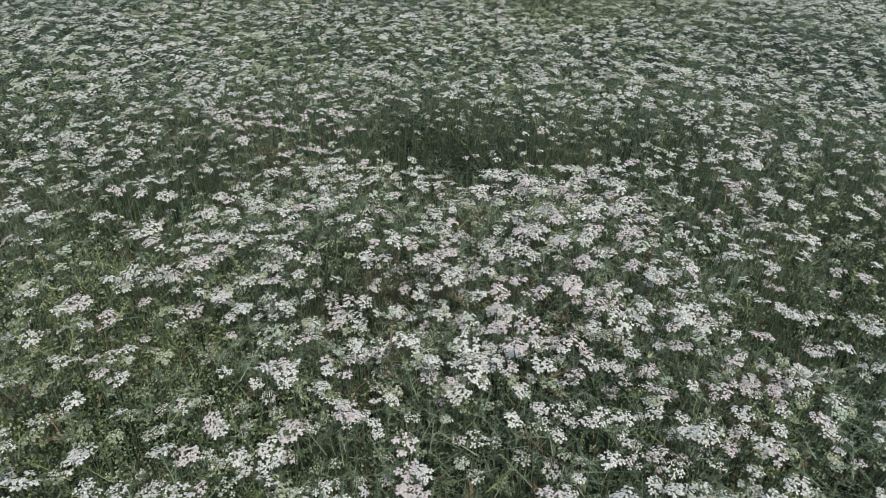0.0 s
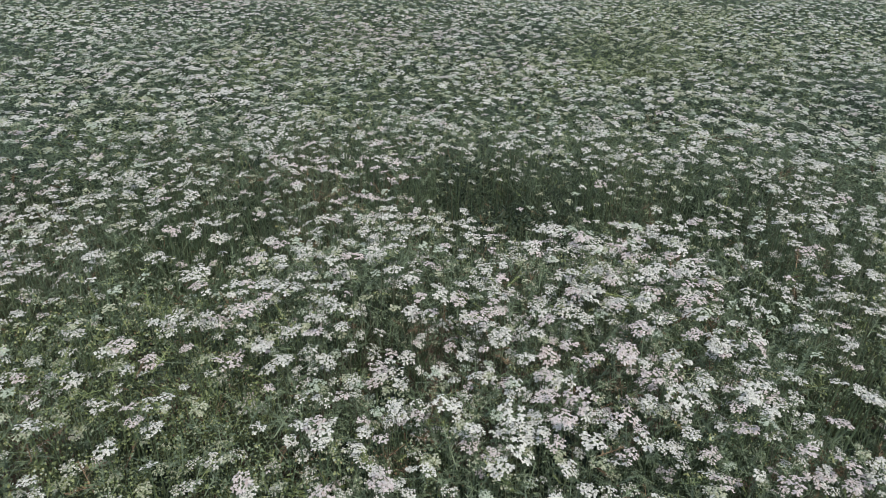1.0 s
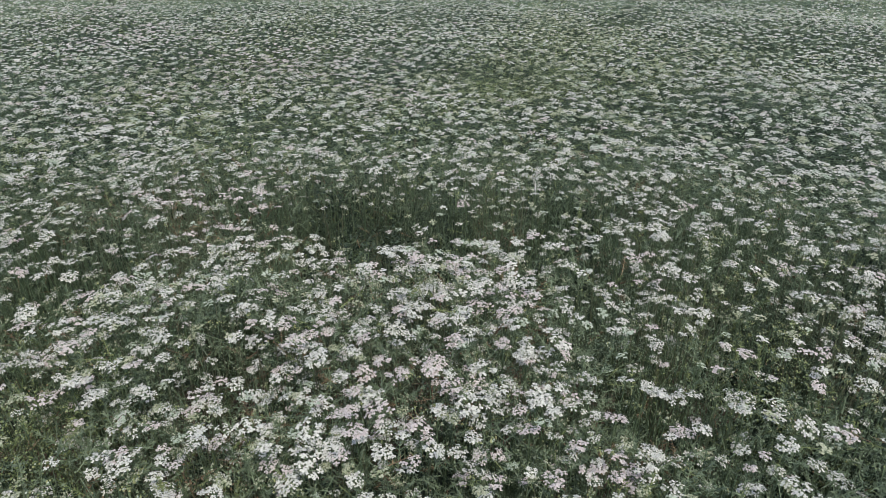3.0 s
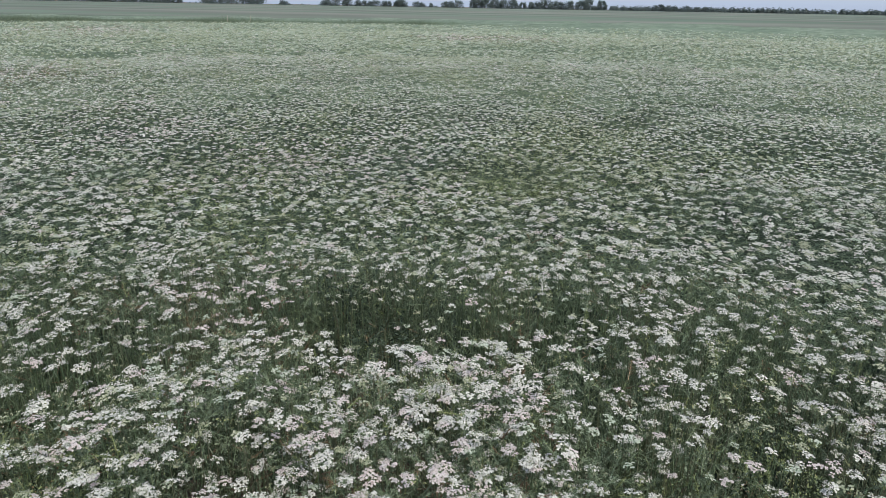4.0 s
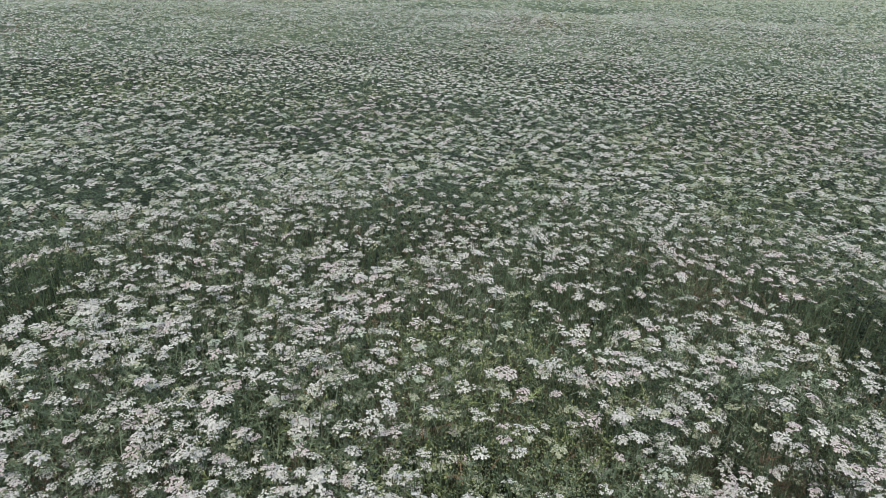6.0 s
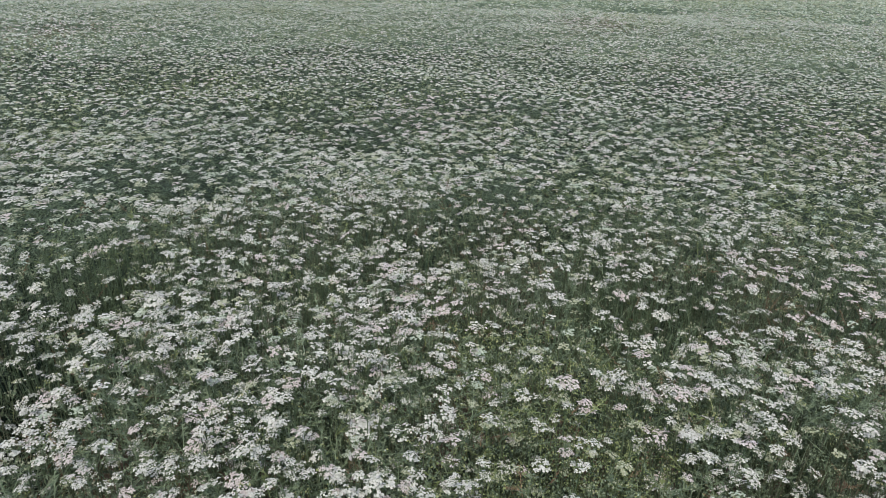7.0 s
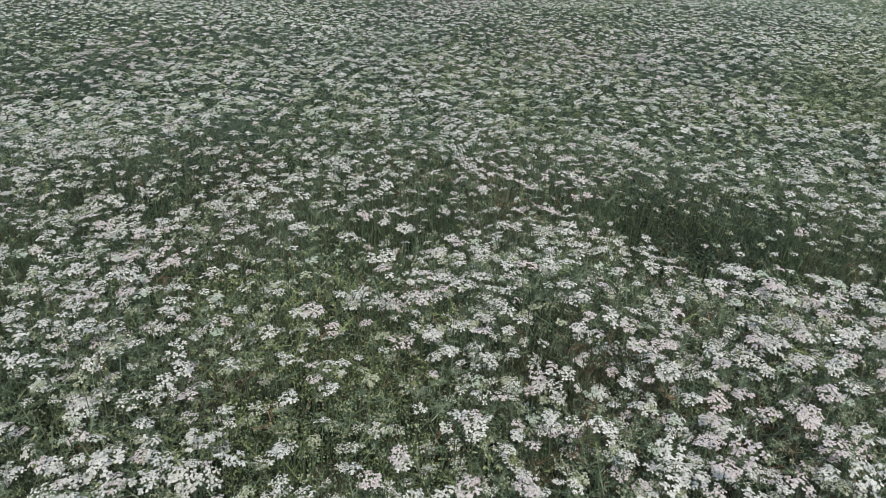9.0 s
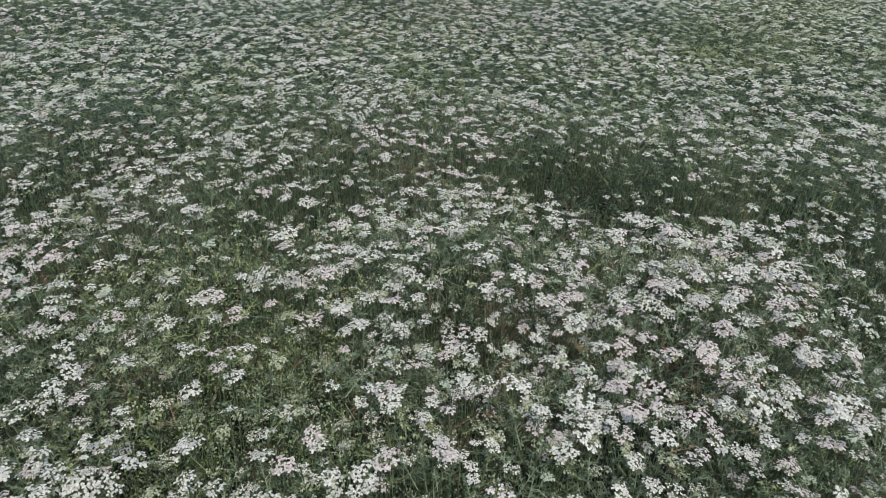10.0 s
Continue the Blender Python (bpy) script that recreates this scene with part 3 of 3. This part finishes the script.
def head_kinds(x, y):
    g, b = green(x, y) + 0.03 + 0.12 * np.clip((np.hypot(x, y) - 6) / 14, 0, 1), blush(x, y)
    # share of faded heads and of heads painted as shaded, rising with distance
    worn_shaded = 0.22 + 0.2 * np.clip((np.hypot(x, y) - 2.2) / 4, 0, 1) + 0.3 * np.clip((np.hypot(x, y) - 9) / 10, 0, 1)
    g = g * (1 - 0.9 * spots(x, y, BLUSH))
    return np.where(rnd.rand(len(x)) < g, 2, np.where(rnd.rand(len(x)) < b, 1, np.where(rnd.rand(len(x)) < worn_shaded, 3, 0)))


def field_end(x):
    """Where the crop ends: its far edge swings towards the camera on the one side."""
    return 36.8 - np.where(x > -20, 0.0195 * np.minimum(x, 0) ** 2, 7.8 + 0.62 * np.maximum(-20 - x, 0))


def far_thinning(x, y):
    """Flowers stop along the verge, and thin out slowly where there is none."""
    side = np.clip((x + 7) / 9, 0, 1)
    sharp = np.clip((field_end(x) + 0.5 * (smooth_noise(x, y, 1.5, 62) - 0.5) - y) / 0.8, 0, 1)
    return sharp * ((1 - side) + side * np.clip((37 - np.hypot(x, y)) / 13, 0, 1))


def heads_field(name, lo, hi, step, shapes, grow, label, area=fan_area, sink=0.05, late=0.0):
    x, y = jittered(step, hi * 1.1, area(lo, hi))
    w = rnd.rand(len(x)) < thickness(x, y) * far_thinning(x, y) * (1 - 0.4 * spots(x, y, BLUSH) * (np.hypot(x, y) > 8))
    x, y = x[w], y[w]
    drop = np.abs(rnd.normal(0, sink, len(x)))
    kinds = head_kinds(x, y)
    kinds = np.where(rnd.rand(len(x)) < late * (1 - 0.85 * spots(x, y, BLUSH)), np.where(rnd.rand(len(x)) < 0.33, 2, 3), kinds)
    r = np.hypot(x, y)
    size = rnd.uniform(0.85, 1.35, len(x)) * grow(r)
    o = scatter(name, shapes, rnd.randint(0, len(shapes), len(x)), np.stack([x, y, canopy(x, y) + 0.015 - drop], 1), rnd.uniform(0, 6.283, len(x)),
                size, rnd.normal(0, 0.12 if hi < 5 else 0.08, (len(x), 2)), [PETAL, PINK, FRUIT, FADED_SHADED] + [RAY] * 4 + [FRUIT] * 4, kinds)
    return tagged(o, label, "flowers", kind="stuff")


def head_full():
    """An umbel of seven to nine ragged umbellets, for heads a few metres off."""
    s = Shape()
    n = rng.choice((6, 7, 8, 9))
    for i in range(n):
        t, q = (rng.uniform(0, 6.283), 0.004) if i < 2 else (6.283 * i / (n - 2) + rng.uniform(-0.4, 0.4), rng.uniform(0.0115, 0.0195))
        c = Vector((q * math.cos(t), q * math.sin(t), rng.uniform(-0.003, 0.004) - 5 * q * q))
        for k in range(3):
            a = 6.283 * k / 3 + rng.uniform(-0.6, 0.6)
            e = rng.uniform(0.0025, 0.0055)
            o = c + Vector((e * math.cos(a), e * math.sin(a), rng.uniform(-0.0018, 0.0018) - 0.35 * e * math.cos(a - t)))
            r = rng.uniform(0.0036, 0.0056)
            s.quad([o + Vector((r * math.cos(a + 1.571 * j) * rng.uniform(0.7, 1.35), r * math.sin(a + 1.571 * j) * rng.uniform(0.7, 1.35), -0.0012 if j == 0 else 0.0006)) for j in range(4)], 0)
    return s.arrays()


def head_seeding():
    """A small head past flowering: thin rays that end in tufts of little green fruits, a few petals left."""
    s = Shape()
    for i in range(rng.choice((4, 5, 6))):
        t, q = rng.uniform(0, 6.283), rng.uniform(0.006, 0.022)
        top = Vector((q * math.cos(t), q * math.sin(t), rng.uniform(0.008, 0.02)))
        s.spike(top, (0, 0, -0.012), (-math.sin(t), math.cos(t), 0), 0.0006, 2)
        for k in range(6):
            a, e = rng.uniform(0, 6.283), rng.uniform(0.001, 0.007)
            o = top + Vector((e * math.cos(a), e * math.sin(a), rng.uniform(-0.003, 0.003)))
            r = rng.uniform(0.0011, 0.0021)
            s.quad([o + Vector((r * math.cos(a), r * math.sin(a), -r * 0.5)), o + Vector((-r * math.sin(a), r * math.cos(a), 0)),
                    o + Vector((-r * math.cos(a), -r * math.sin(a), r * 0.9)), o + Vector((r * math.sin(a), -r * math.cos(a), 0))], 0 if k else 1)
    return s.arrays()


def head_clump(many, sides):
    """Far heads that touch: low, uneven domes side by side."""
    s = Shape()
    for i in range(many):
        a, q, t = rng.uniform(0, 6), (0.026 * rng.uniform(0.6, 1.2) if many > 1 else 0), 3.1416 * i + rng.uniform(-0.7, 0.7)
        c, lift = Vector((q * math.cos(t), q * math.sin(t), 0)), rng.uniform(-0.006, 0.006)
        ring = [c + Vector((math.cos(a + 6.283 * k / sides), math.sin(a + 6.283 * k / sides), 0)) * 0.021 * rng.uniform(0.7, 1.3) + Vector((0, 0, lift + rng.uniform(-0.004, 0.003))) for k in range(sides)]
        s.fan(c + Vector((rng.uniform(-0.005, 0.005), rng.uniform(-0.005, 0.005), lift + rng.uniform(0.008, 0.014))), ring, 0)
    return s.arrays()


lows = [(v, f, m * 4) for v, f, m in (umbel(k) for k in (0, 0, 0, 0, 3, 3, 0, 3))]
fulls = [head_full() for _ in range(16)]
sixes = [head_simple(6, 4) for _ in range(12)]
fours = [head_simple(3, 4) for _ in range(12)]
domes = [head_clump(2, 3) for _ in range(20)]
seeding = [head_seeding() for _ in range(12)]
x, y = jittered(0.036, NEAR, fan_area(0.55, NEAR))
w = rnd.rand(len(x)) < (0.75 * green(x, y) - 0.05) * (1 - spots(x, y, HOLLOWS))
x, y = x[w], y[w]
o = scatter("seeding_heads", seeding, rnd.randint(0, 12, len(x)), np.stack([x, y, canopy(x, y) - np.abs(rnd.normal(0, 0.05, len(x))) - 0.01], 1), rnd.uniform(0, 6.283, len(x)),
            rnd.uniform(0.7, 1.2, len(x)), rnd.normal(0, 0.25, (len(x), 2)), [SEED, FADED_SHADED, RAY])
tagged(o, "small green seeding heads standing low among the white ones", "seed heads", kind="stuff")
heads_field("flower_heads", 0.55, 1.3, 0.058, lows, lambda r: 0.5, "small white coriander flower heads low among the plants", sink=0.07)
heads_field("flower_heads", 1.3, NEAR, 0.058, fulls, lambda r: 0.56, "small white coriander flower heads low among the plants", sink=0.06, late=0.2)
heads_field("flower_heads", NEAR, 4.3, 0.0390, fulls, lambda r: 0.76, "flat white coriander flower heads crowded over green foliage", sink=0.065)
heads_field("flower_heads", 4.3, 6.8, 0.0405, sixes, lambda r: 0.66, "flat white coriander flower heads crowded over green foliage")
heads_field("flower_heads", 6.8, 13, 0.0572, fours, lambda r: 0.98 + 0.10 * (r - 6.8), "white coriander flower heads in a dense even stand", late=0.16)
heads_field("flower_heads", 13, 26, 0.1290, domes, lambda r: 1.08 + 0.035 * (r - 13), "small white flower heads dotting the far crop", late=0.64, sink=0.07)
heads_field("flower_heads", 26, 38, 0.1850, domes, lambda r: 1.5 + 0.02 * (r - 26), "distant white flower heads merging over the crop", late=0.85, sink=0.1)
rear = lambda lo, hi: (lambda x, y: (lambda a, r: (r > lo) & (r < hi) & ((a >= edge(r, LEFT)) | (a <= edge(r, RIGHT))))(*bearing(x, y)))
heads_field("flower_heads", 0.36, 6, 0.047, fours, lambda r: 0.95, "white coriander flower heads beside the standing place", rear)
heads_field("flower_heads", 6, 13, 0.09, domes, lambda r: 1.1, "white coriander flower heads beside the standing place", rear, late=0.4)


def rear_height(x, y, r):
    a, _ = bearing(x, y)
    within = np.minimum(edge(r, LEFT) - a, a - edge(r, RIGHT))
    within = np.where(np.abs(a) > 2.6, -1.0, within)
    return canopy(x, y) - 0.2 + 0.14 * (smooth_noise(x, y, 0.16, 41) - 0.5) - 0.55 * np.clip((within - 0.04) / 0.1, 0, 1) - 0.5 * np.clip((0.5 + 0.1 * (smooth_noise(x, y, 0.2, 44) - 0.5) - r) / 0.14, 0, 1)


# sheet of lower foliage, its shade painted in
o = ring_sheet("understorey", np.geomspace(0.32, 3.6, 60), 260, rear_height, UNDER_SHADE)
tagged(o, "lower foliage beside the standing place, with shade put into its dark green", "foliage", kind="stuff")
shoots = []
for _ in range(10):
    s = Shape()
    for k in range(18):
        b, e = rng.uniform(0, 6.283), rng.uniform(-0.2, 1.0)
        d = Vector((math.cos(b), math.sin(b), e)).normalized()
        p = Vector((rng.uniform(-0.04, 0.04), rng.uniform(-0.04, 0.04), rng.uniform(-0.05, 0.03)))
        s.spike(p, p + d * rng.uniform(0.012, 0.034), (-math.sin(b), math.cos(b), 0), rng.uniform(0.0012, 0.0026), 0)
    shoots.append(s.arrays())
for lo, hi, step, grow, top, deep in ((NEAR - 0.1, 4.3, 0.042, 0.9, 0.04, 0.24), (4.3, 6.8, 0.065, 1.2, 0.03, 0.22), (6.8, 13, 0.105, 1.7, 0.02, 0.18),
                                      (13, 24, 0.2, 2.6, 0.01, 0.13), (24, 38, 0.36, 3.6, 0.02, 0.14)):
    x, y = jittered(step, hi, fan_area(lo, hi))
    w = rnd.rand(len(x)) < far_thinning(x, y)
    x, y = x[w], y[w]
    g = green(x, y)
    shift = np.where(rnd.rand(len(x)) < 0.06 + 1.5 * np.clip(g - 0.2, 0, 1), 1, 0)
    shift = np.where((rnd.rand(len(x)) < 0.9 * spots(x, y, BLUSH)) & (np.hypot(x, y) > 8), 2, shift)
    o = scatter("field_foliage", shoots, rnd.randint(0, 10, len(x)), np.stack([x, y, canopy(x, y) - rnd.uniform(top, deep, len(x))], 1), rnd.uniform(0, 6.283, len(x)),
                grow * rnd.uniform(0.8, 1.3, len(x)), rnd.normal(0, 0.2, (len(x), 2)), [LEAF_DARK if hi < 8 else LEAF, LEAF_PALE, DRY], shift)
    tagged(o, "fine green coriander shoots between the flower heads", "foliage", kind="stuff")
# the gaps between heads get their shade from this sheet's dark colour
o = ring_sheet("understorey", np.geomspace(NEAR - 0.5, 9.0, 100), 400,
               lambda x, y, r: canopy(x, y) - 0.24 + 0.16 * (smooth_noise(x, y, 0.16, 41) - 0.5) - 0.55 * np.clip((3.4 - r) / 1.3, 0, 1), UNDER_SHADE)
tagged(o, "lower foliage of the flowering crop, with shade put into its dark green", "foliage", kind="stuff")

o = ring_sheet("crop_canopy", np.geomspace(7.2, 27.5, 100), 360,
               lambda x, y, r: canopy(x, y) - 0.22 - 0.2 * np.clip((8.2 - r) / 1.0, 0, 1) + 0.13 * np.clip((r - 7) / 18, 0, 1) + 0.06 * (smooth_noise(x, y, 0.3 + 0.04 * r, 43) - 0.5), CANOPY)
tagged(o, "level grey-green top of the flowering crop, seen far off", "foliage", kind="stuff")

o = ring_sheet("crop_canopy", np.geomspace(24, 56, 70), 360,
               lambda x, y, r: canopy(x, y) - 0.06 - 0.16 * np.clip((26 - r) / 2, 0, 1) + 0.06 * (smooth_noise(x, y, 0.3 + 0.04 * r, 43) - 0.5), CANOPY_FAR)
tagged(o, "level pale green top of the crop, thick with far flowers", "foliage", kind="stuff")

# ---- far fields ----
o = ring_sheet("far_crop", list(np.geomspace(45.0, 120, 60)) + list(np.geomspace(124, 640, 50)), 300,
               lambda x, y, r: 0.70 - 0.14 * np.clip((53 - r) / 8, 0, 1) + 0.04 * smooth_noise(x, y, 3, 51) + 0.10 * smooth_noise(x, y, 30, 52) * np.clip((r - 45) / 30, 0, 1), FAR_CROP)
tagged(o, "pale green neighbouring crop reaching to the trees", "crop", kind="stuff")

tufts = []
for _ in range(8):
    s = Shape()
    for k in range(56):
        b, lean = rng.uniform(0, 6.283), rng.uniform(0.05, 0.35)
        p = Vector((rng.gauss(0, 0.3), rng.gauss(0, 0.22), 0))
        s.spike(p, p + Vector((lean * math.cos(b), lean * math.sin(b), rng.uniform(0.7, 1.0))), (-math.sin(b), math.cos(b), 0), rng.uniform(0.012, 0.026), 0)
    tufts.append(s.arrays())
n = 2300
x = rnd.uniform(-38, 9, n)
y = field_end(x) + 0.4 + 2.6 * rnd.rand(n)
w = rnd.rand(n) < (0.35 + 0.65 * np.clip((smooth_noise(x, y, 5, 61) - 0.25) * 3, 0, 1)) * np.clip((6 - x) / 14, 0, 1)
x, y, n = x[w], y[w], int(w.sum())
o = scatter("verge", tufts, rnd.randint(0, 8, n), np.stack([x, y, np.zeros(n)], 1), rnd.uniform(0, 6.28, n), 0.86 + 0.22 * smooth_noise(x, y, 4, 63) - 0.1 * np.clip((x + 8) / 12, 0, 1) + rnd.uniform(-0.07, 0.07, n), rnd.normal(0, 0.08, (n, 2)), [BANK])
tagged(o, "rough grass verge between two fields", "grass", kind="stuff")


# ---- trees along the horizon ----
def tree_shape(seed, height, width):
    r = random.Random(seed)
    trunk, crown = Shape(), Shape()
    trunk.tube([(0, 0, -0.1), (r.uniform(-.1, .1), r.uniform(-.1, .1), height * 0.3), (r.uniform(-.3, .3), r.uniform(-.3, .3), height * 0.75)], [height * 0.03, height * 0.022, height * 0.008], 0, 6)
    for k in range(6):
        t, z = r.uniform(0, 6.283), height * r.uniform(0.2, 0.5)
        q = width * r.uniform(0.22, 0.4)
        trunk.tube([(0, 0, z), (q * 0.5 * math.cos(t), q * 0.5 * math.sin(t), z + height * 0.1), (q * math.cos(t), q * math.sin(t), z + height * 0.22)], [height * 0.012, height * 0.009, height * 0.004], 0, 4)
    for k in range(26):
        t, e = r.uniform(0, 6.283), r.random()
        q = width * 0.40 * math.sqrt(r.random()) * (1.0 - 0.6 * e * e)
        c = Vector((q * math.cos(t), q * math.sin(t), height * (0.06 + 0.76 * e)))
        cr = r.uniform(0.14, 0.23) * width * (1.1 - 0.4 * e)
        for i in range(42):
            d = Vector((r.gauss(0, 1), r.gauss(0, 1), r.gauss(0, 0.8))).normalized()
            p = c + d * cr * r.uniform(0.6, 1.15)
            u = d.orthogonal().normalized()
            w = d.cross(u)
            g = r.uniform(0.25, 0.46) * (height / 8)
            a0 = r.uniform(0, 6)
            pts = [p + (u * math.cos(a0 + 6.283 * j / 4) + w * math.sin(a0 + 6.283 * j / 4)) * g * r.uniform(0.6, 1.3) for j in range(4)]
            crown.quad(pts, 0)
    return mesh_from("trunk", *trunk.arrays(), [BARK]), mesh_from("crown", *crown.arrays(), [HAZED_CROWN])


TREE_KINDS = [tree_shape(s, 8.0, w) for s, w in ((1, 10.0), (2, 12.0), (3, 9.0), (4, 13.0), (5, 11.0), (6, 15.0))]
FAR = 650.0
# groups of trees: bearing as x over y at its middle, breadth and height in metres
GROUPS = [(-0.79, 36, 5), (-0.745, 28, 5.5), (-0.70, 28, 5.5), (-0.65, 30, 6.7), (-0.603, 20, 5), (-0.57, 20, 7.8), (-0.542, 34, 7.8), (-0.503, 12, 4.5),
          (-0.463, 38, 7.2), (-0.393, 17, 8.4), (-0.369, 14, 6.7), (-0.332, 25, 9), (-0.284, 10, 4), (-0.224, 9, 5), (-0.2, 22, 7.8), (-0.162, 22, 5), (-0.129, 16, 5),
          (-0.113, 10, 5.6), (-0.087, 9, 5), (-0.07, 6, 4.2), (-0.041, 18, 5.6), (0.0, 19, 8.6), (0.034, 26, 7.4), (0.073, 22, 6.2), (0.094, 9, 8.4), (0.112, 14, 6.7),
          (0.135, 22, 7.8), (0.163, 22, 8.4), (0.262, 24, 5.6), (0.303, 22, 5)]
tr = random.Random(77)
for way, broad, high in GROUPS:
    many = max(1, round(broad / (high * 1.15)))
    for i in range(many):
        trunk_me, crown_me = TREE_KINDS[tr.randrange(len(TREE_KINDS))]
        k = high / 8.0 * tr.uniform(1.1, 1.42)
        tree = new("tree")
        tree.matrix_basis = pose(FAR * way + broad * ((i + 0.5) / many - 0.5), FAR + tr.uniform(-6, 6), 0, 0, 0, tr.uniform(0, 360)) @ Matrix.Scale(k, 4)
        for nm, me in (("trunk", trunk_me), ("crown", crown_me)):
            o = new(nm, me)
            o.parent = tree
        tagged(tree, "broadleaf tree in a hedgerow beyond the field, its green greyed with painted haze", "tree", "hedgerow trees")

n = 300
x = np.concatenate([rnd.uniform(0.325, 0.75, n) * FAR, rnd.uniform(-3.2, -0.80, 2 * n) * FAR, rnd.uniform(0.16, 0.34, 90) * FAR * 1.25, rnd.uniform(-0.8, 0.33, 220) * FAR])
y = np.concatenate([np.full(n, FAR), np.full(2 * n, FAR), np.full(90, FAR * 1.25), np.full(220, FAR + 12)]) + rnd.uniform(-8, 8, len(x))
hh = np.concatenate([rnd.uniform(0.26, 0.46, n), rnd.uniform(0.25, 0.45, 2 * n), rnd.uniform(0.3, 0.5, 90), rnd.uniform(0.10, 0.2, 220)])
clumps = []
for sd in range(6):
    r = random.Random(sd + 40)
    s = Shape()
    for i in range(64):
        d = Vector((r.gauss(0, 1), r.gauss(0, 1), abs(r.gauss(0, 1)))).normalized()
        p = Vector((d.x * 4.5, d.y * 3, 0.8 + d.z * 6.0)) * r.uniform(0.3, 1.05)
        u = d.orthogonal().normalized()
        wv = d.cross(u)
        s.quad([p + (u * math.cos(1.57 * j) + wv * math.sin(1.57 * j)) * r.uniform(0.6, 1.5) for j in range(4)], 0)
    clumps.append(s.arrays())
o = scatter("far_woods", clumps, rnd.randint(0, 6, len(x)), np.stack([x, y, np.zeros(len(x))], 1), rnd.uniform(0, 6.28, len(x)), hh * 2.0, np.zeros((len(x), 2)), [HAZED_CROWN])
tagged(o, "low woodland edge along the horizon, its green greyed with painted haze", "trees", kind="stuff")


# ---- two pale stakes at the verge ----
def stake(x, y):
    s = Shape()
    s.tube([(0, 0, -0.1), (0.004, 0, 0.6), (0, 0.006, 1.06), (0, 0.006, 1.08)], [0.018, 0.016, 0.014, 0.008], 0, 8)
    o = new("stake", mesh_from("stake", *s.arrays(), [STAKE]))
    o.matrix_basis = pose(x, y, 0, 2, 1, 20)
    tagged(o, "thin weathered wooden stake standing at the field edge", "stake", "field stakes")


stake(-12.3, 34.1)
stake(-11.3, 34.6)
